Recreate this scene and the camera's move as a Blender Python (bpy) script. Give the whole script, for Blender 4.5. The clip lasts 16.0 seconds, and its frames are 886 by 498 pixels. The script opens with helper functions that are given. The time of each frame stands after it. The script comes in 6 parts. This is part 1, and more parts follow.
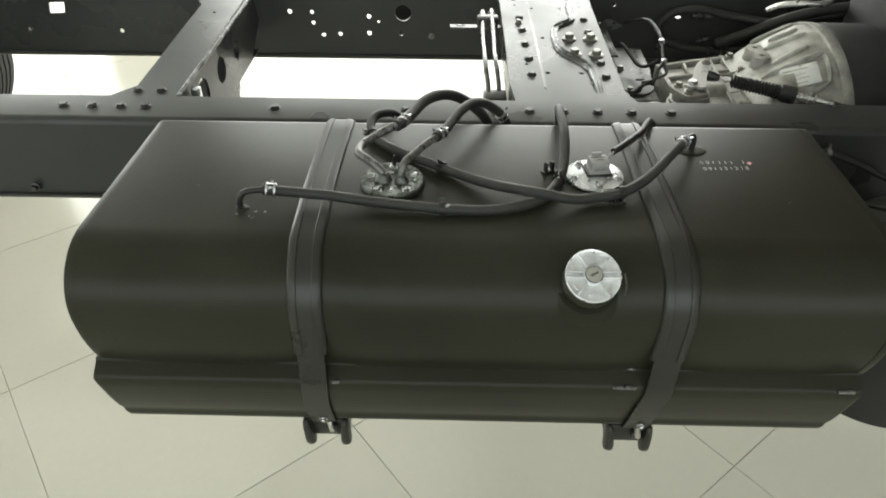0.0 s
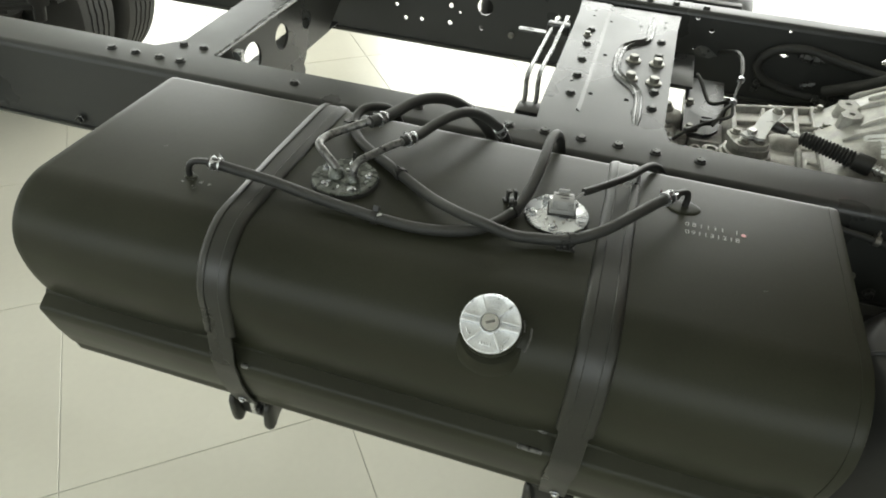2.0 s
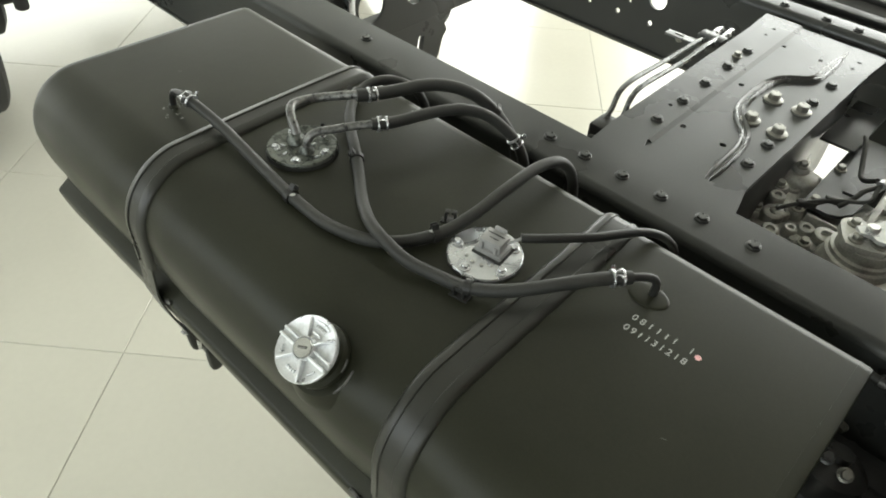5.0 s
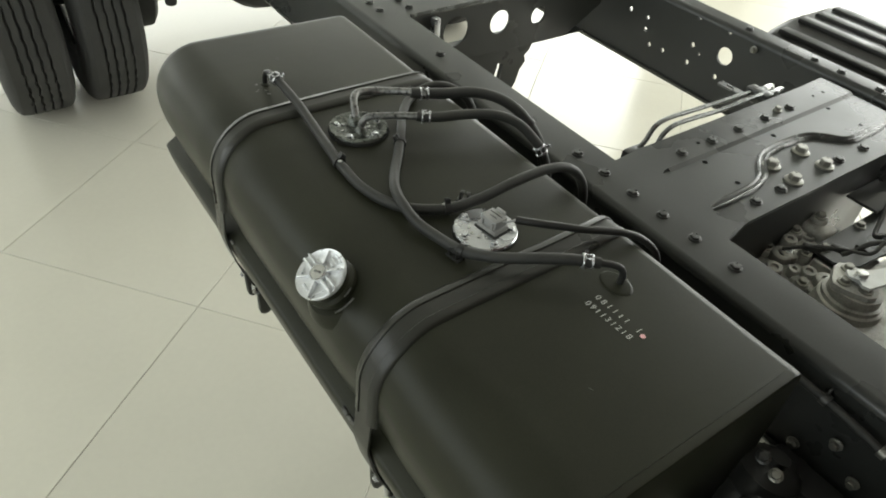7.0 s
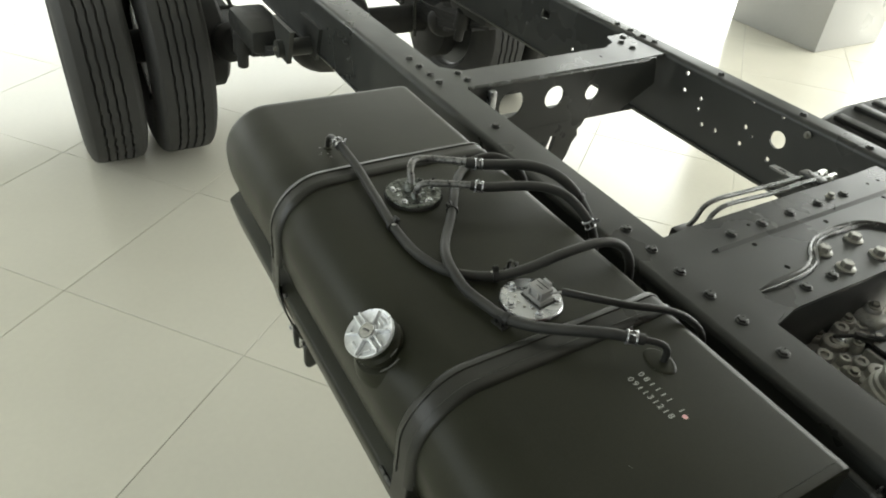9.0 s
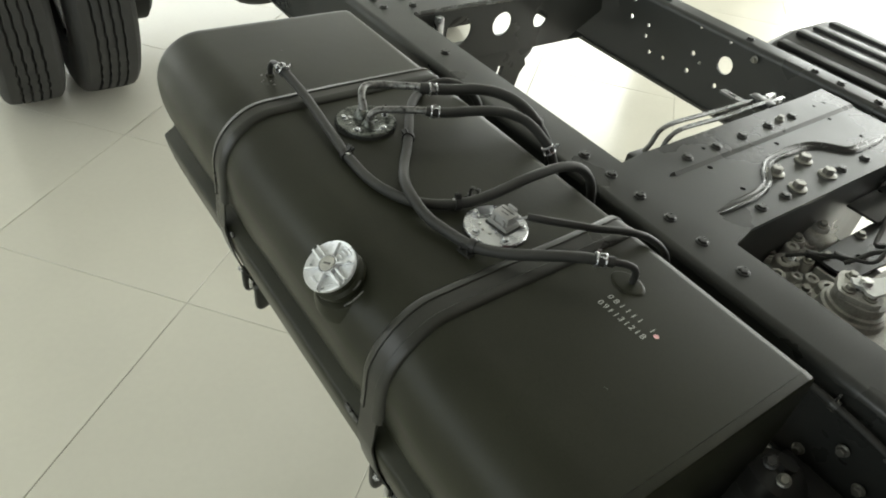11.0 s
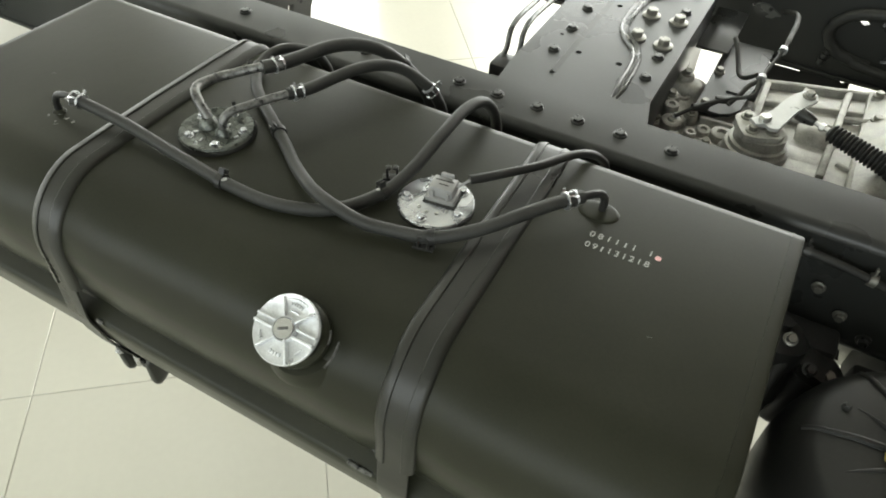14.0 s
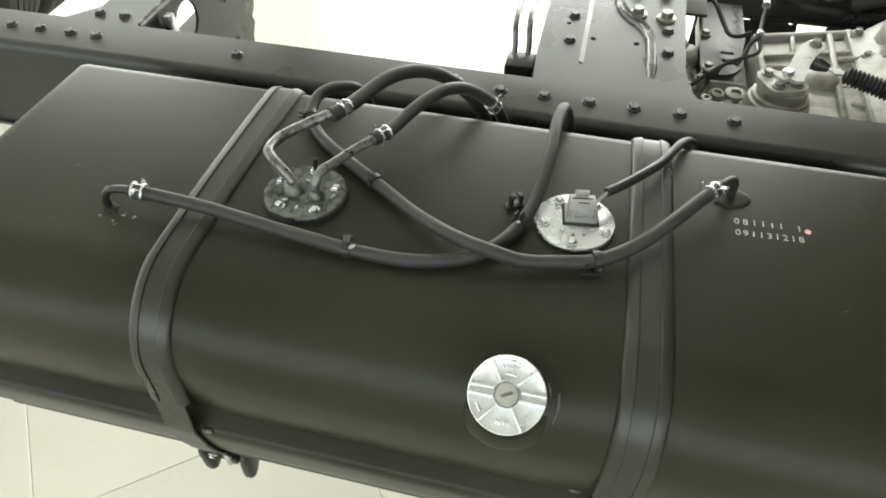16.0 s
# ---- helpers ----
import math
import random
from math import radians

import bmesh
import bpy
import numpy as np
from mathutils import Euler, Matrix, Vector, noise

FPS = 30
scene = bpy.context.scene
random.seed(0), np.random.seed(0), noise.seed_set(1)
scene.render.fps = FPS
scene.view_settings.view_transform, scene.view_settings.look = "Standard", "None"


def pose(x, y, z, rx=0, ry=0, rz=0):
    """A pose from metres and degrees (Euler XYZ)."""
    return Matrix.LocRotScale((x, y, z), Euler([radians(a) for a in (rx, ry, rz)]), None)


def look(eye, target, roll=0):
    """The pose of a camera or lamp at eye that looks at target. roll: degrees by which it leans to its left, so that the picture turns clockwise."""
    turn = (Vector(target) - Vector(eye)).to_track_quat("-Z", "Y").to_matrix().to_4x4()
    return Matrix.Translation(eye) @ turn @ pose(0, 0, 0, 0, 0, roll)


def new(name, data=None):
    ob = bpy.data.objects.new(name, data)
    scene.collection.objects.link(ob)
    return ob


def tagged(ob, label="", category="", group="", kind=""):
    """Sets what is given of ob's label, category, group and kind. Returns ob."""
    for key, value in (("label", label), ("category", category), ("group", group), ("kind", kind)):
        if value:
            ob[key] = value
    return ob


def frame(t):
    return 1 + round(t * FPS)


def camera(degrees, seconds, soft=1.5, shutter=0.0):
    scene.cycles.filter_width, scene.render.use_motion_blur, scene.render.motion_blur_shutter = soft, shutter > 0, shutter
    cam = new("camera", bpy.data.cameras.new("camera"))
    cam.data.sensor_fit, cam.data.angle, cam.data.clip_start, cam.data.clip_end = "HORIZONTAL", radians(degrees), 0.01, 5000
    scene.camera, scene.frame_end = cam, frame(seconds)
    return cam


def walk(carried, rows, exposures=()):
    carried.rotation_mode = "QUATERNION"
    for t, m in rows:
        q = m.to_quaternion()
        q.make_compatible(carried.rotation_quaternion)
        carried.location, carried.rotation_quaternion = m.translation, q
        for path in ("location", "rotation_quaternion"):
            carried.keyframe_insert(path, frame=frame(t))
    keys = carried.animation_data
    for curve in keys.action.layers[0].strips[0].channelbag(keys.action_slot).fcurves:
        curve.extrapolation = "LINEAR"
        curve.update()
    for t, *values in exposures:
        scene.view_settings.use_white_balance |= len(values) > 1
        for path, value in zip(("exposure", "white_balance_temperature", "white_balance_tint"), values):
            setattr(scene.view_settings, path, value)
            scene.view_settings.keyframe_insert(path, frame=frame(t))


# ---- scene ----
cam = camera(65.9, 16.0, soft=1.9)
PATH = [
    (0, (0.026, -0.019, 1.296), (-0.008, 1.543, 0.047), 0.2),
    (0.5, (0.025, 0.0, 1.291), (-0.077, 1.563, 0.047), -0.7),
    (1, (0.099, 0.026, 1.295), (-0.098, 1.571, 0.041), 1.7),
    (1.5, (0.183, 0.048, 1.301), (-0.136, 1.57, 0.043), 2.1),
    (2, (0.249, 0.076, 1.298), (-0.157, 1.554, 0.013), 3.3),
    (2.5, (0.246, 0.156, 1.295), (-0.181, 1.606, -0.014), 3.2),
    (3, (0.241, 0.264, 1.281), (-0.162, 1.658, -0.094), 2.9),
    (3.5, (0.32, 0.336, 1.285), (-0.289, 1.639, -0.104), 3.1),
    (4, (0.402, 0.379, 1.271), (-0.444, 1.506, -0.149), 2.5),
    (4.2, (0.425, 0.385, 1.27), (-0.488, 1.469, -0.142), 2.6),
    (6.3, (0.596, 0.267, 1.321), (-0.408, 1.345, -0.032), 4.4),
    (6.5, (0.618, 0.288, 1.32), (-0.422, 1.327, -0.036), 4.6),
    (7, (0.659, 0.319, 1.321), (-0.527, 1.244, 0.004), 5.4),
    (7.5, (0.678, 0.323, 1.326), (-0.601, 1.173, 0.044), 5.2),
    (8, (0.675, 0.317, 1.336), (-0.659, 1.159, 0.107), 5.8),
    (8.2, (0.672, 0.315, 1.342), (-0.685, 1.163, 0.143), 5.6),
    (10.3, (0.664, 0.295, 1.316), (-0.649, 1.205, 0.114), 6.2),
    (10.5, (0.661, 0.296, 1.311), (-0.624, 1.216, 0.085), 6.5),
    (11, (0.642, 0.295, 1.301), (-0.527, 1.269, 0.003), 8.1),
    (11.5, (0.622, 0.285, 1.29), (-0.46, 1.306, -0.046), 7.6),
    (12, (0.588, 0.273, 1.284), (-0.375, 1.363, -0.089), 6.5),
    (12.5, (0.541, 0.259, 1.286), (-0.292, 1.431, -0.103), 5.5),
    (13, (0.502, 0.241, 1.286), (-0.221, 1.464, -0.123), 4.2),
    (13.5, (0.475, 0.265, 1.28), (-0.198, 1.49, -0.15), 2.7),
    (14, (0.443, 0.297, 1.27), (-0.203, 1.525, -0.17), 2.1),
    (14.5, (0.349, 0.3, 1.269), (-0.102, 1.578, -0.201), 0.6),
    (15, (0.268, 0.287, 1.269), (-0.036, 1.601, -0.207), 0.0),
    (15.5, (0.221, 0.275, 1.269), (-0.068, 1.594, -0.207), -0.4),
    (16, (0.192, 0.261, 1.27), (-0.13, 1.59, -0.19), -0.1),
]
STOPS = [(0, 0.54), (2, 0.53), (3, 0.79), (4, 0.83), (6.5, 0.54), (8, 0.37), (10.5, 0.41), (12, 0.53), (13.5, 0.74), (15, 1.12), (16, 1.14)]
walk(cam, [(t, look(eye, target, roll)) for t, eye, target, roll in PATH], STOPS)

# ---- world, windows and exposure ----
world = bpy.data.worlds.new("overcast_sky")
world.use_nodes = True
scene.world = world
_bg = world.node_tree.nodes["Background"]
_sky = world.node_tree.nodes.new("ShaderNodeTexSky")
_sky.sky_type, _sky.sun_disc = "NISHITA", False
_sky.sun_elevation, _sky.sun_rotation = radians(48), radians(20)
world.node_tree.links.new(_sky.outputs[0], _bg.inputs[0])
_sky.dust_density = 6.0
_bg.inputs[1].default_value = 0.06

# the showroom: x along the chassis, y across it, glass front at the far side
ROOM_X0, ROOM_X1, ROOM_Y0, ROOM_Y1, ROOM_H = -7.0, 7.0, -4.2, 6.2, 4.2


def window_light(name, centre, aim, width, height, watts, colour=(0.952, 0.985, 0.925)):
    lamp = bpy.data.lights.new(name, "AREA")
    lamp.shape, lamp.size, lamp.size_y, lamp.energy, lamp.color = "RECTANGLE", width, height, watts, colour
    ob = new(name, lamp)
    ob.matrix_world = look(centre, aim)
    return ob


window_light("daylight_front", (-0.7, ROOM_Y1 - 0.12, 1.75), (-0.7, 0.0, 1.5), 11.0, 2.9, 485)
# added fill from the unseen back side, lifts the near floor and tank front
window_light("added_fill_back", (0.0, ROOM_Y0 + 0.12, 2.2), (0.0, 1.0, 1.4), 11.0, 2.6, 175, (0.93, 0.985, 0.96))
# light of assumed side windows out of view, added to brighten the floor
window_light("assumed_daylight_side", (ROOM_X0 + 0.12, 1.4, 1.3), (0.0, 1.5, 1.2), 7.6, 1.9, 135)

# ---- materials ----


def material(name, base, rough, metal=0.0, vary=0.15, scale=12.0, fine=180.0, bump=0.05, coat=0.0, dust=0.0, spec=0.5,
             dust_colour=(0.30, 0.29, 0.26), rough_vary=0.12, dents=0.0):
    """Paint, metal or rubber with mottling at two scales, fine relief and, where wanted, a film of dust on what faces up."""
    m = bpy.data.materials.new(name)
    m.use_nodes = True
    nt = m.node_tree
    N, L = nt.nodes, nt.links
    b = N["Principled BSDF"]
    geo = N.new("ShaderNodeNewGeometry")
    tex = N.new("ShaderNodeTexCoord")
    big = N.new("ShaderNodeTexNoise")
    big.inputs["Scale"].default_value, big.inputs["Detail"].default_value = scale, 5.0
    small = N.new("ShaderNodeTexNoise")
    small.inputs["Scale"].default_value, small.inputs["Detail"].default_value = fine, 3.0
    for n in (big, small):
        L.new(tex.outputs["Object"], n.inputs["Vector"])
    both = N.new("ShaderNodeMath")
    both.operation = "MULTIPLY_ADD"
    both.inputs[1].default_value = 0.35
    L.new(small.outputs[0], both.inputs[0])
    L.new(big.outputs[0], both.inputs[2])
    ramp = N.new("ShaderNodeValToRGB")
    ramp.color_ramp.elements[0].position, ramp.color_ramp.elements[1].position = 0.35, 0.95
    lo = tuple(c * (1 - vary) for c in base)
    hi = tuple(min(1.0, c * (1 + vary)) for c in base)
    ramp.color_ramp.elements[0].color, ramp.color_ramp.elements[1].color = (*lo, 1), (*hi, 1)
    L.new(both.outputs[0], ramp.inputs[0])
    colour = ramp.outputs[0]
    rr = N.new("ShaderNodeMapRange")
    rr.inputs[1].default_value, rr.inputs[2].default_value = 0.3, 0.75
    rr.inputs[3].default_value, rr.inputs[4].default_value = max(0.02, rough - rough_vary), min(1.0, rough + rough_vary)
    L.new(big.outputs[0], rr.inputs[0])
    if dust > 0:
        sep = N.new("ShaderNodeSeparateXYZ")
        L.new(geo.outputs["Normal"], sep.inputs[0])
        up = N.new("ShaderNodeMapRange")
        up.inputs[1].default_value, up.inputs[2].default_value = 0.3, 1.0
        up.inputs[3].default_value, up.inputs[4].default_value = 0.0, dust
        L.new(sep.outputs[2], up.inputs[0])
        patch = N.new("ShaderNodeMath")
        patch.operation = "MULTIPLY"
        L.new(up.outputs[0], patch.inputs[0])
        L.new(both.outputs[0], patch.inputs[1])
        mix = N.new("ShaderNodeMix")
        mix.data_type = "RGBA"
        L.new(patch.outputs[0], mix.inputs[0])
        L.new(colour, mix.inputs[6])
        mix.inputs[7].default_value = (*dust_colour, 1)
        colour = mix.outputs[2]
    L.new(colour, b.inputs["Base Color"])
    L.new(rr.outputs[0], b.inputs["Roughness"])
    b.inputs["Metallic"].default_value = metal
    b.inputs["Specular IOR Level"].default_value = spec
    b.inputs["Coat Weight"].default_value = coat
    b.inputs["Coat Roughness"].default_value = 0.12
    if bump > 0:
        bn = N.new("ShaderNodeBump")
        bn.inputs["Strength"].default_value, bn.inputs["Distance"].default_value = bump, 0.002
        L.new(small.outputs[0], bn.inputs["Height"])
        L.new(bn.outputs[0], b.inputs["Normal"])
        if dents > 0:
            dn = N.new("ShaderNodeBump")
            dn.inputs["Strength"].default_value, dn.inputs["Distance"].default_value = dents, 0.01
            L.new(big.outputs[0], dn.inputs["Height"])
            L.new(dn.outputs[0], bn.inputs["Normal"])
    return m


TANK_PAINT = material("black_tank_paint", (0.0190, 0.0200, 0.0123), 0.35, vary=0.24, scale=5.0, fine=420.0, bump=0.024, dust=0.02, spec=0.15, rough_vary=0.03, dents=0.10)
FRAME_PAINT = material("dark_grey_chassis_paint", (0.0300, 0.0316, 0.0292), 0.34, vary=0.15, scale=6.0, fine=350.0, bump=0.02, dust=0.03, spec=0.34)
# chassis paint made paler and glossier, so edge highlights sit in the colour
HIGHLIGHT_PAINT = material("highlight_chassis_paint", (0.048, 0.050, 0.046), 0.24, vary=0.3, scale=40.0, fine=350.0, bump=0.03, dust=0.02, spec=0.5)
RUBBER = material("black_rubber", (0.0225, 0.0232, 0.0208), 0.55, vary=0.25, scale=25.0, fine=400.0, bump=0.05, dust=0.09, spec=0.27)
STRAP_PAINT = material("black_strap_paint", (0.0180, 0.0186, 0.0146), 0.36, vary=0.16, scale=9.0, fine=300.0, bump=0.04, dust=0.03, spec=0.35)
TYRE_RUBBER = material("tyre_rubber", (0.030, 0.030, 0.028), 0.75, vary=0.25, scale=9.0, fine=160.0, bump=0.15, dust=0.1)
BLACK_PLASTIC = material("black_plastic", (0.0175, 0.0177, 0.0160), 0.42, vary=0.15, scale=14.0, fine=260.0, bump=0.03, dust=0.05, spec=0.28)
ZINC = material("zinc_plate", (0.52, 0.53, 0.54), 0.30, metal=0.85, vary=0.18, scale=40.0, fine=500.0, bump=0.05)
STEEL = material("bright_steel", (0.50, 0.50, 0.48), 0.30, metal=0.95, vary=0.2, scale=60.0, fine=600.0, bump=0.05)
BOLT_STEEL = material("dark_bolt_steel", (0.036, 0.037, 0.034), 0.34, metal=0.3, vary=0.3, scale=120.0, fine=700.0, bump=0.08)
PALE_BOLT = material("pale_plated_bolt", (0.20, 0.197, 0.172), 0.36, metal=0.6, vary=0.25, scale=90.0, fine=700.0, bump=0.08)
CAST_CAP = material("cast_aluminium_cap", (0.66, 0.675, 0.68), 0.36, metal=0.6, vary=0.26, scale=75.0, fine=600.0, bump=0.18)
LOCK_STEEL = material("polished_lock_steel", (0.55, 0.55, 0.53), 0.16, metal=1.0, vary=0.12, scale=90.0, fine=600.0, bump=0.04)
CAST = material("cast_aluminium_housing", (0.315, 0.312, 0.282), 0.48, metal=0.3, vary=0.60, scale=34.0, fine=420.0, bump=0.12, dust=0.08)
LEVER_ZINC = material("bright_zinc_lever", (0.60, 0.61, 0.60), 0.35, metal=0.5, vary=0.1, scale=40.0, fine=400.0, bump=0.04)
PIPE_GREY = material("grey_coated_pipe", (0.14, 0.144, 0.14), 0.28, metal=0.6, vary=0.15, scale=30.0, fine=300.0, bump=0.03)
PICKUP_PLATE = material("stained_plated_flange", (0.085, 0.092, 0.080), 0.30, metal=0.5, vary=0.75, scale=110.0, fine=600.0, bump=0.15)
PIPE_DULL = material("dull_plated_pipe", (0.115, 0.115, 0.108), 0.36, metal=0.5, vary=0.95, scale=150.0, fine=500.0, bump=0.2)
GREY_PLASTIC = material("grey_connector_plastic", (0.24, 0.24, 0.23), 0.45, vary=0.12, scale=60.0, fine=400.0, bump=0.05)
ENGINE_BLACK = material("sooty_engine_paint", (0.025, 0.025, 0.024), 0.55, vary=0.3, scale=14.0, fine=200.0, bump=0.1, spec=0.22)
CAB_RED = material("dark_red_cab_paint", (0.055, 0.009, 0.009), 0.25, vary=0.08, scale=3.0, fine=120.0, bump=0.01, coat=0.5)
YELLOW_TIP = material("yellow_plated_fitting", (0.50, 0.42, 0.12), 0.4, metal=0.5, vary=0.2, scale=60.0, fine=400.0, bump=0.05)
STENCIL = material("white_marking_ink", (0.40, 0.40, 0.375), 0.6, vary=0.35, scale=300.0, fine=900.0, bump=0.0)
PINK_DOT = material("pink_paint_dot", (0.80, 0.45, 0.45), 0.5, vary=0.2, scale=300.0, fine=900.0, bump=0.0)
WHITE_WALL = material("white_wall_paint", (0.74, 0.74, 0.71), 0.7, vary=0.04, scale=1.5, fine=80.0, bump=0.04)
CEILING_PAINT = material("white_ceiling_paint", (0.42, 0.42, 0.400), 0.8, vary=0.04, scale=1.5, fine=60.0, bump=0.03)
PILLAR_STONE = material("pale_grey_pillar_cladding", (0.40, 0.40, 0.39), 0.35, vary=0.08, scale=3.0, fine=90.0, bump=0.03)
GROUT = material("grey_tile_grout", (0.36, 0.345, 0.29), 0.8, vary=0.2, scale=20.0, fine=200.0, bump=0.1)


def tile_material():
    m = material("polished_cream_tile", (0.605, 0.588, 0.500), 0.16, vary=0.05, scale=2.2, fine=60.0, bump=0.012, rough_vary=0.05)
    nt = m.node_tree
    b = nt.nodes["Principled BSDF"]
    info = nt.nodes.new("ShaderNodeObjectInfo")
    hsv = nt.nodes.new("ShaderNodeHueSaturation")
    rng = nt.nodes.new("ShaderNodeMapRange")
    rng.inputs[3].default_value, rng.inputs[4].default_value = 0.975, 1.025
    nt.links.new(info.outputs["Random"], rng.inputs[0])
    nt.links.new(rng.outputs[0], hsv.inputs["Value"])
    src = b.inputs["Base Color"].links[0].from_socket
    nt.links.new(src, hsv.inputs["Color"])
    nt.links.new(hsv.outputs[0], b.inputs["Base Color"])
    return m


TILE = tile_material()


def glass_material():
    m = bpy.data.materials.new("clear_window_glass")
    m.use_nodes = True
    b = m.node_tree.nodes["Principled BSDF"]
    b.inputs["Transmission Weight"].default_value, b.inputs["Roughness"].default_value, b.inputs["IOR"].default_value = 1.0, 0.02, 1.45
    return m


GLASS = glass_material()

# ---- builders ----


def link_mesh(name, bm, mat, parent=None, label="", smooth=38):
    me = bpy.data.meshes.new(name)
    bmesh.ops.recalc_face_normals(bm, faces=bm.faces[:])
    bm.to_mesh(me)
    bm.free()
    me.materials.append(mat)
    if smooth:
        me.polygons.foreach_set("use_smooth", [True] * len(me.polygons))
        me.set_sharp_from_angle(angle=radians(smooth))
    ob = new(name, me)
    return child(ob, parent, label)


def child(ob, parent, label=""):
    if parent is not None:
        ob.parent = parent
        up = parent.matrix_basis.copy()
        if parent.parent is not None:
            up = parent.parent.matrix_basis @ parent.matrix_parent_inverse @ up
        ob.matrix_parent_inverse = up.inverted()
    return tagged(ob, label)


def part(name, bm, mat, parent, label="", smooth=38):
    return link_mesh(name, bm, mat, parent, label, smooth)


def again(name, me, m, parent, label=""):
    """Another object on the same mesh, at the pose m."""
    ob = new(name, me)
    ob.matrix_basis = m
    return child(ob, parent, label)


def thing(name, base, label, category, group="", kind=""):
    ob = new(name)
    ob.empty_display_size = 0.05
    ob.matrix_basis = Matrix.Translation(base)
    return tagged(ob, label, category, group, kind)


def toward(direction):
    """The turn that takes z to the direction."""
    return Vector(direction).to_track_quat("Z", "Y").to_matrix().to_4x4()


def place(at, direction=(0, 0, 1), spin=0.0):
    return Matrix.Translation(at) @ toward(direction) @ Matrix.Rotation(radians(spin), 4, "Z")


def add_box(bm, lo, hi, bevel=0.0, m=None, segments=2):
    r = bmesh.ops.create_cube(bm, size=1.0)
    vs = r["verts"]
    lo, hi = Vector(lo), Vector(hi)
    for v in vs:
        v.co = Vector([lo[i] + (v.co[i] + 0.5) * (hi[i] - lo[i]) for i in range(3)])
    fs = {f for v in vs for f in v.link_faces}
    if bevel > 0:
        es = {e for f in fs for e in f.edges}
        out = bmesh.ops.bevel(bm, geom=list(es), offset=bevel, segments=segments, affect="EDGES", profile=0.5)
        vs = list({v for f in out["faces"] for v in f.verts} | {v for v in vs if v.is_valid})
    if m is not None:
        bmesh.ops.transform(bm, matrix=m, verts=[v for v in vs if v.is_valid])
    return bm


def add_rings(bm, rings, closed_ends=True):
    """Skins a list of equal rings of points."""
    rows = [[bm.verts.new(p) for p in ring] for ring in rings]
    n = len(rows[0])
    for a, b in zip(rows, rows[1:]):
        for i in range(n):
            j = (i + 1) % n
            bm.faces.new((a[i], a[j], b[j], b[i]))
    if closed_ends:
        bm.faces.new(rows[0][::-1])
        bm.faces.new(rows[-1])
    return bm


def spline(points, step=0.006):
    """A smooth line through the points (Catmull-Rom), evenly cut."""
    P = [Vector(p) for p in points]
    P = [2 * P[0] - P[1]] + P + [2 * P[-1] - P[-2]]
    out = []
    for a, b, c, d in zip(P, P[1:], P[2:], P[3:]):
        n = max(2, int((c - b).length / step))
        for k in range(n):
            t = k / n
            out.append(0.5 * (2 * b + (c - a) * t + (2 * a - 5 * b + 4 * c - d) * t * t + (3 * b - a - 3 * c + d) * t ** 3))
    out.append(P[-2])
    return out


def add_tube(bm, points, radius, seg=12, smooth=True, step=0.006, caps=True):
    pts = spline(points, step) if smooth else [Vector(p) for p in points]
    radii = radius if callable(radius) else (lambda t: radius)
    side = None
    rings = []
    for i, p in enumerate(pts):
        d = (pts[min(i + 1, len(pts) - 1)] - pts[max(i - 1, 0)]).normalized()
        if side is None:
            side = d.orthogonal().normalized()
        side = (side - d * side.dot(d)).normalized()
        up = d.cross(side)
        r = radii(i / (len(pts) - 1))
        rings.append([p + r * (math.cos(a) * side + math.sin(a) * up) for a in [2 * math.pi * k / seg for k in range(seg)]])
    return add_rings(bm, rings, caps)


def add_lathe(bm, profile, m=None, seg=32):
    """Turns (radius, height) pairs round z; ends at radius 0 are closed to a point."""
    m = m or Matrix()
    rings = []
    for r, h in profile:
        r = max(r, 1e-5)
        rings.append([m @ Vector((r * math.cos(2 * math.pi * k / seg), r * math.sin(2 * math.pi * k / seg), h)) for k in range(seg)])
    return add_rings(bm, rings, True)


def add_sweep(bm, profile, x0, x1, along="x", taper=None):
    """Extrudes a closed outline of (y, z) along x."""
    return add_rings(bm, [[Vector((x0, y, z)) for y, z in profile], [Vector((x1, y, z)) for y, z in profile]])


def add_plate(bm, outline, holes, thick, m=None):
    """A flat plate in xy with round holes (x, y, r) or outlines cut through, its top at z = 0."""
    m = m or Matrix()
    edges = []
    loops = [list(outline)]
    for h in holes:
        if len(h) == 3 and not isinstance(h[0], tuple):
            n = 20 if h[2] > 0.012 else 10
            loops.append([(h[0] + h[2] * math.cos(2 * math.pi * k / n), h[1] + h[2] * math.sin(2 * math.pi * k / n)) for k in range(n)])
        else:
            loops.append(list(h))
    verts = []
    for lp in loops:
        vs = [bm.verts.new((x, y, 0)) for x, y in lp]
        verts += vs
        edges += [bm.edges.new((vs[i], vs[(i + 1) % len(vs)])) for i in range(len(vs))]
    filled = bmesh.ops.triangle_fill(bm, use_beauty=True, use_dissolve=False, edges=edges)
    faces = [g for g in filled["geom"] if isinstance(g, bmesh.types.BMFace)]
    ext = bmesh.ops.extrude_face_region(bm, geom=faces)
    low = [g for g in ext["geom"] if isinstance(g, bmesh.types.BMVert)]
    for v in low:
        v.co.z -= thick
    bmesh.ops.transform(bm, matrix=m, verts=verts + low)
    return bm


def arc(cy, cz, r, a0, a1, n=8):
    return [(cy + r * math.cos(radians(a0 + (a1 - a0) * k / n)), cz + r * math.sin(radians(a0 + (a1 - a0) * k / n))) for k in range(n + 1)]


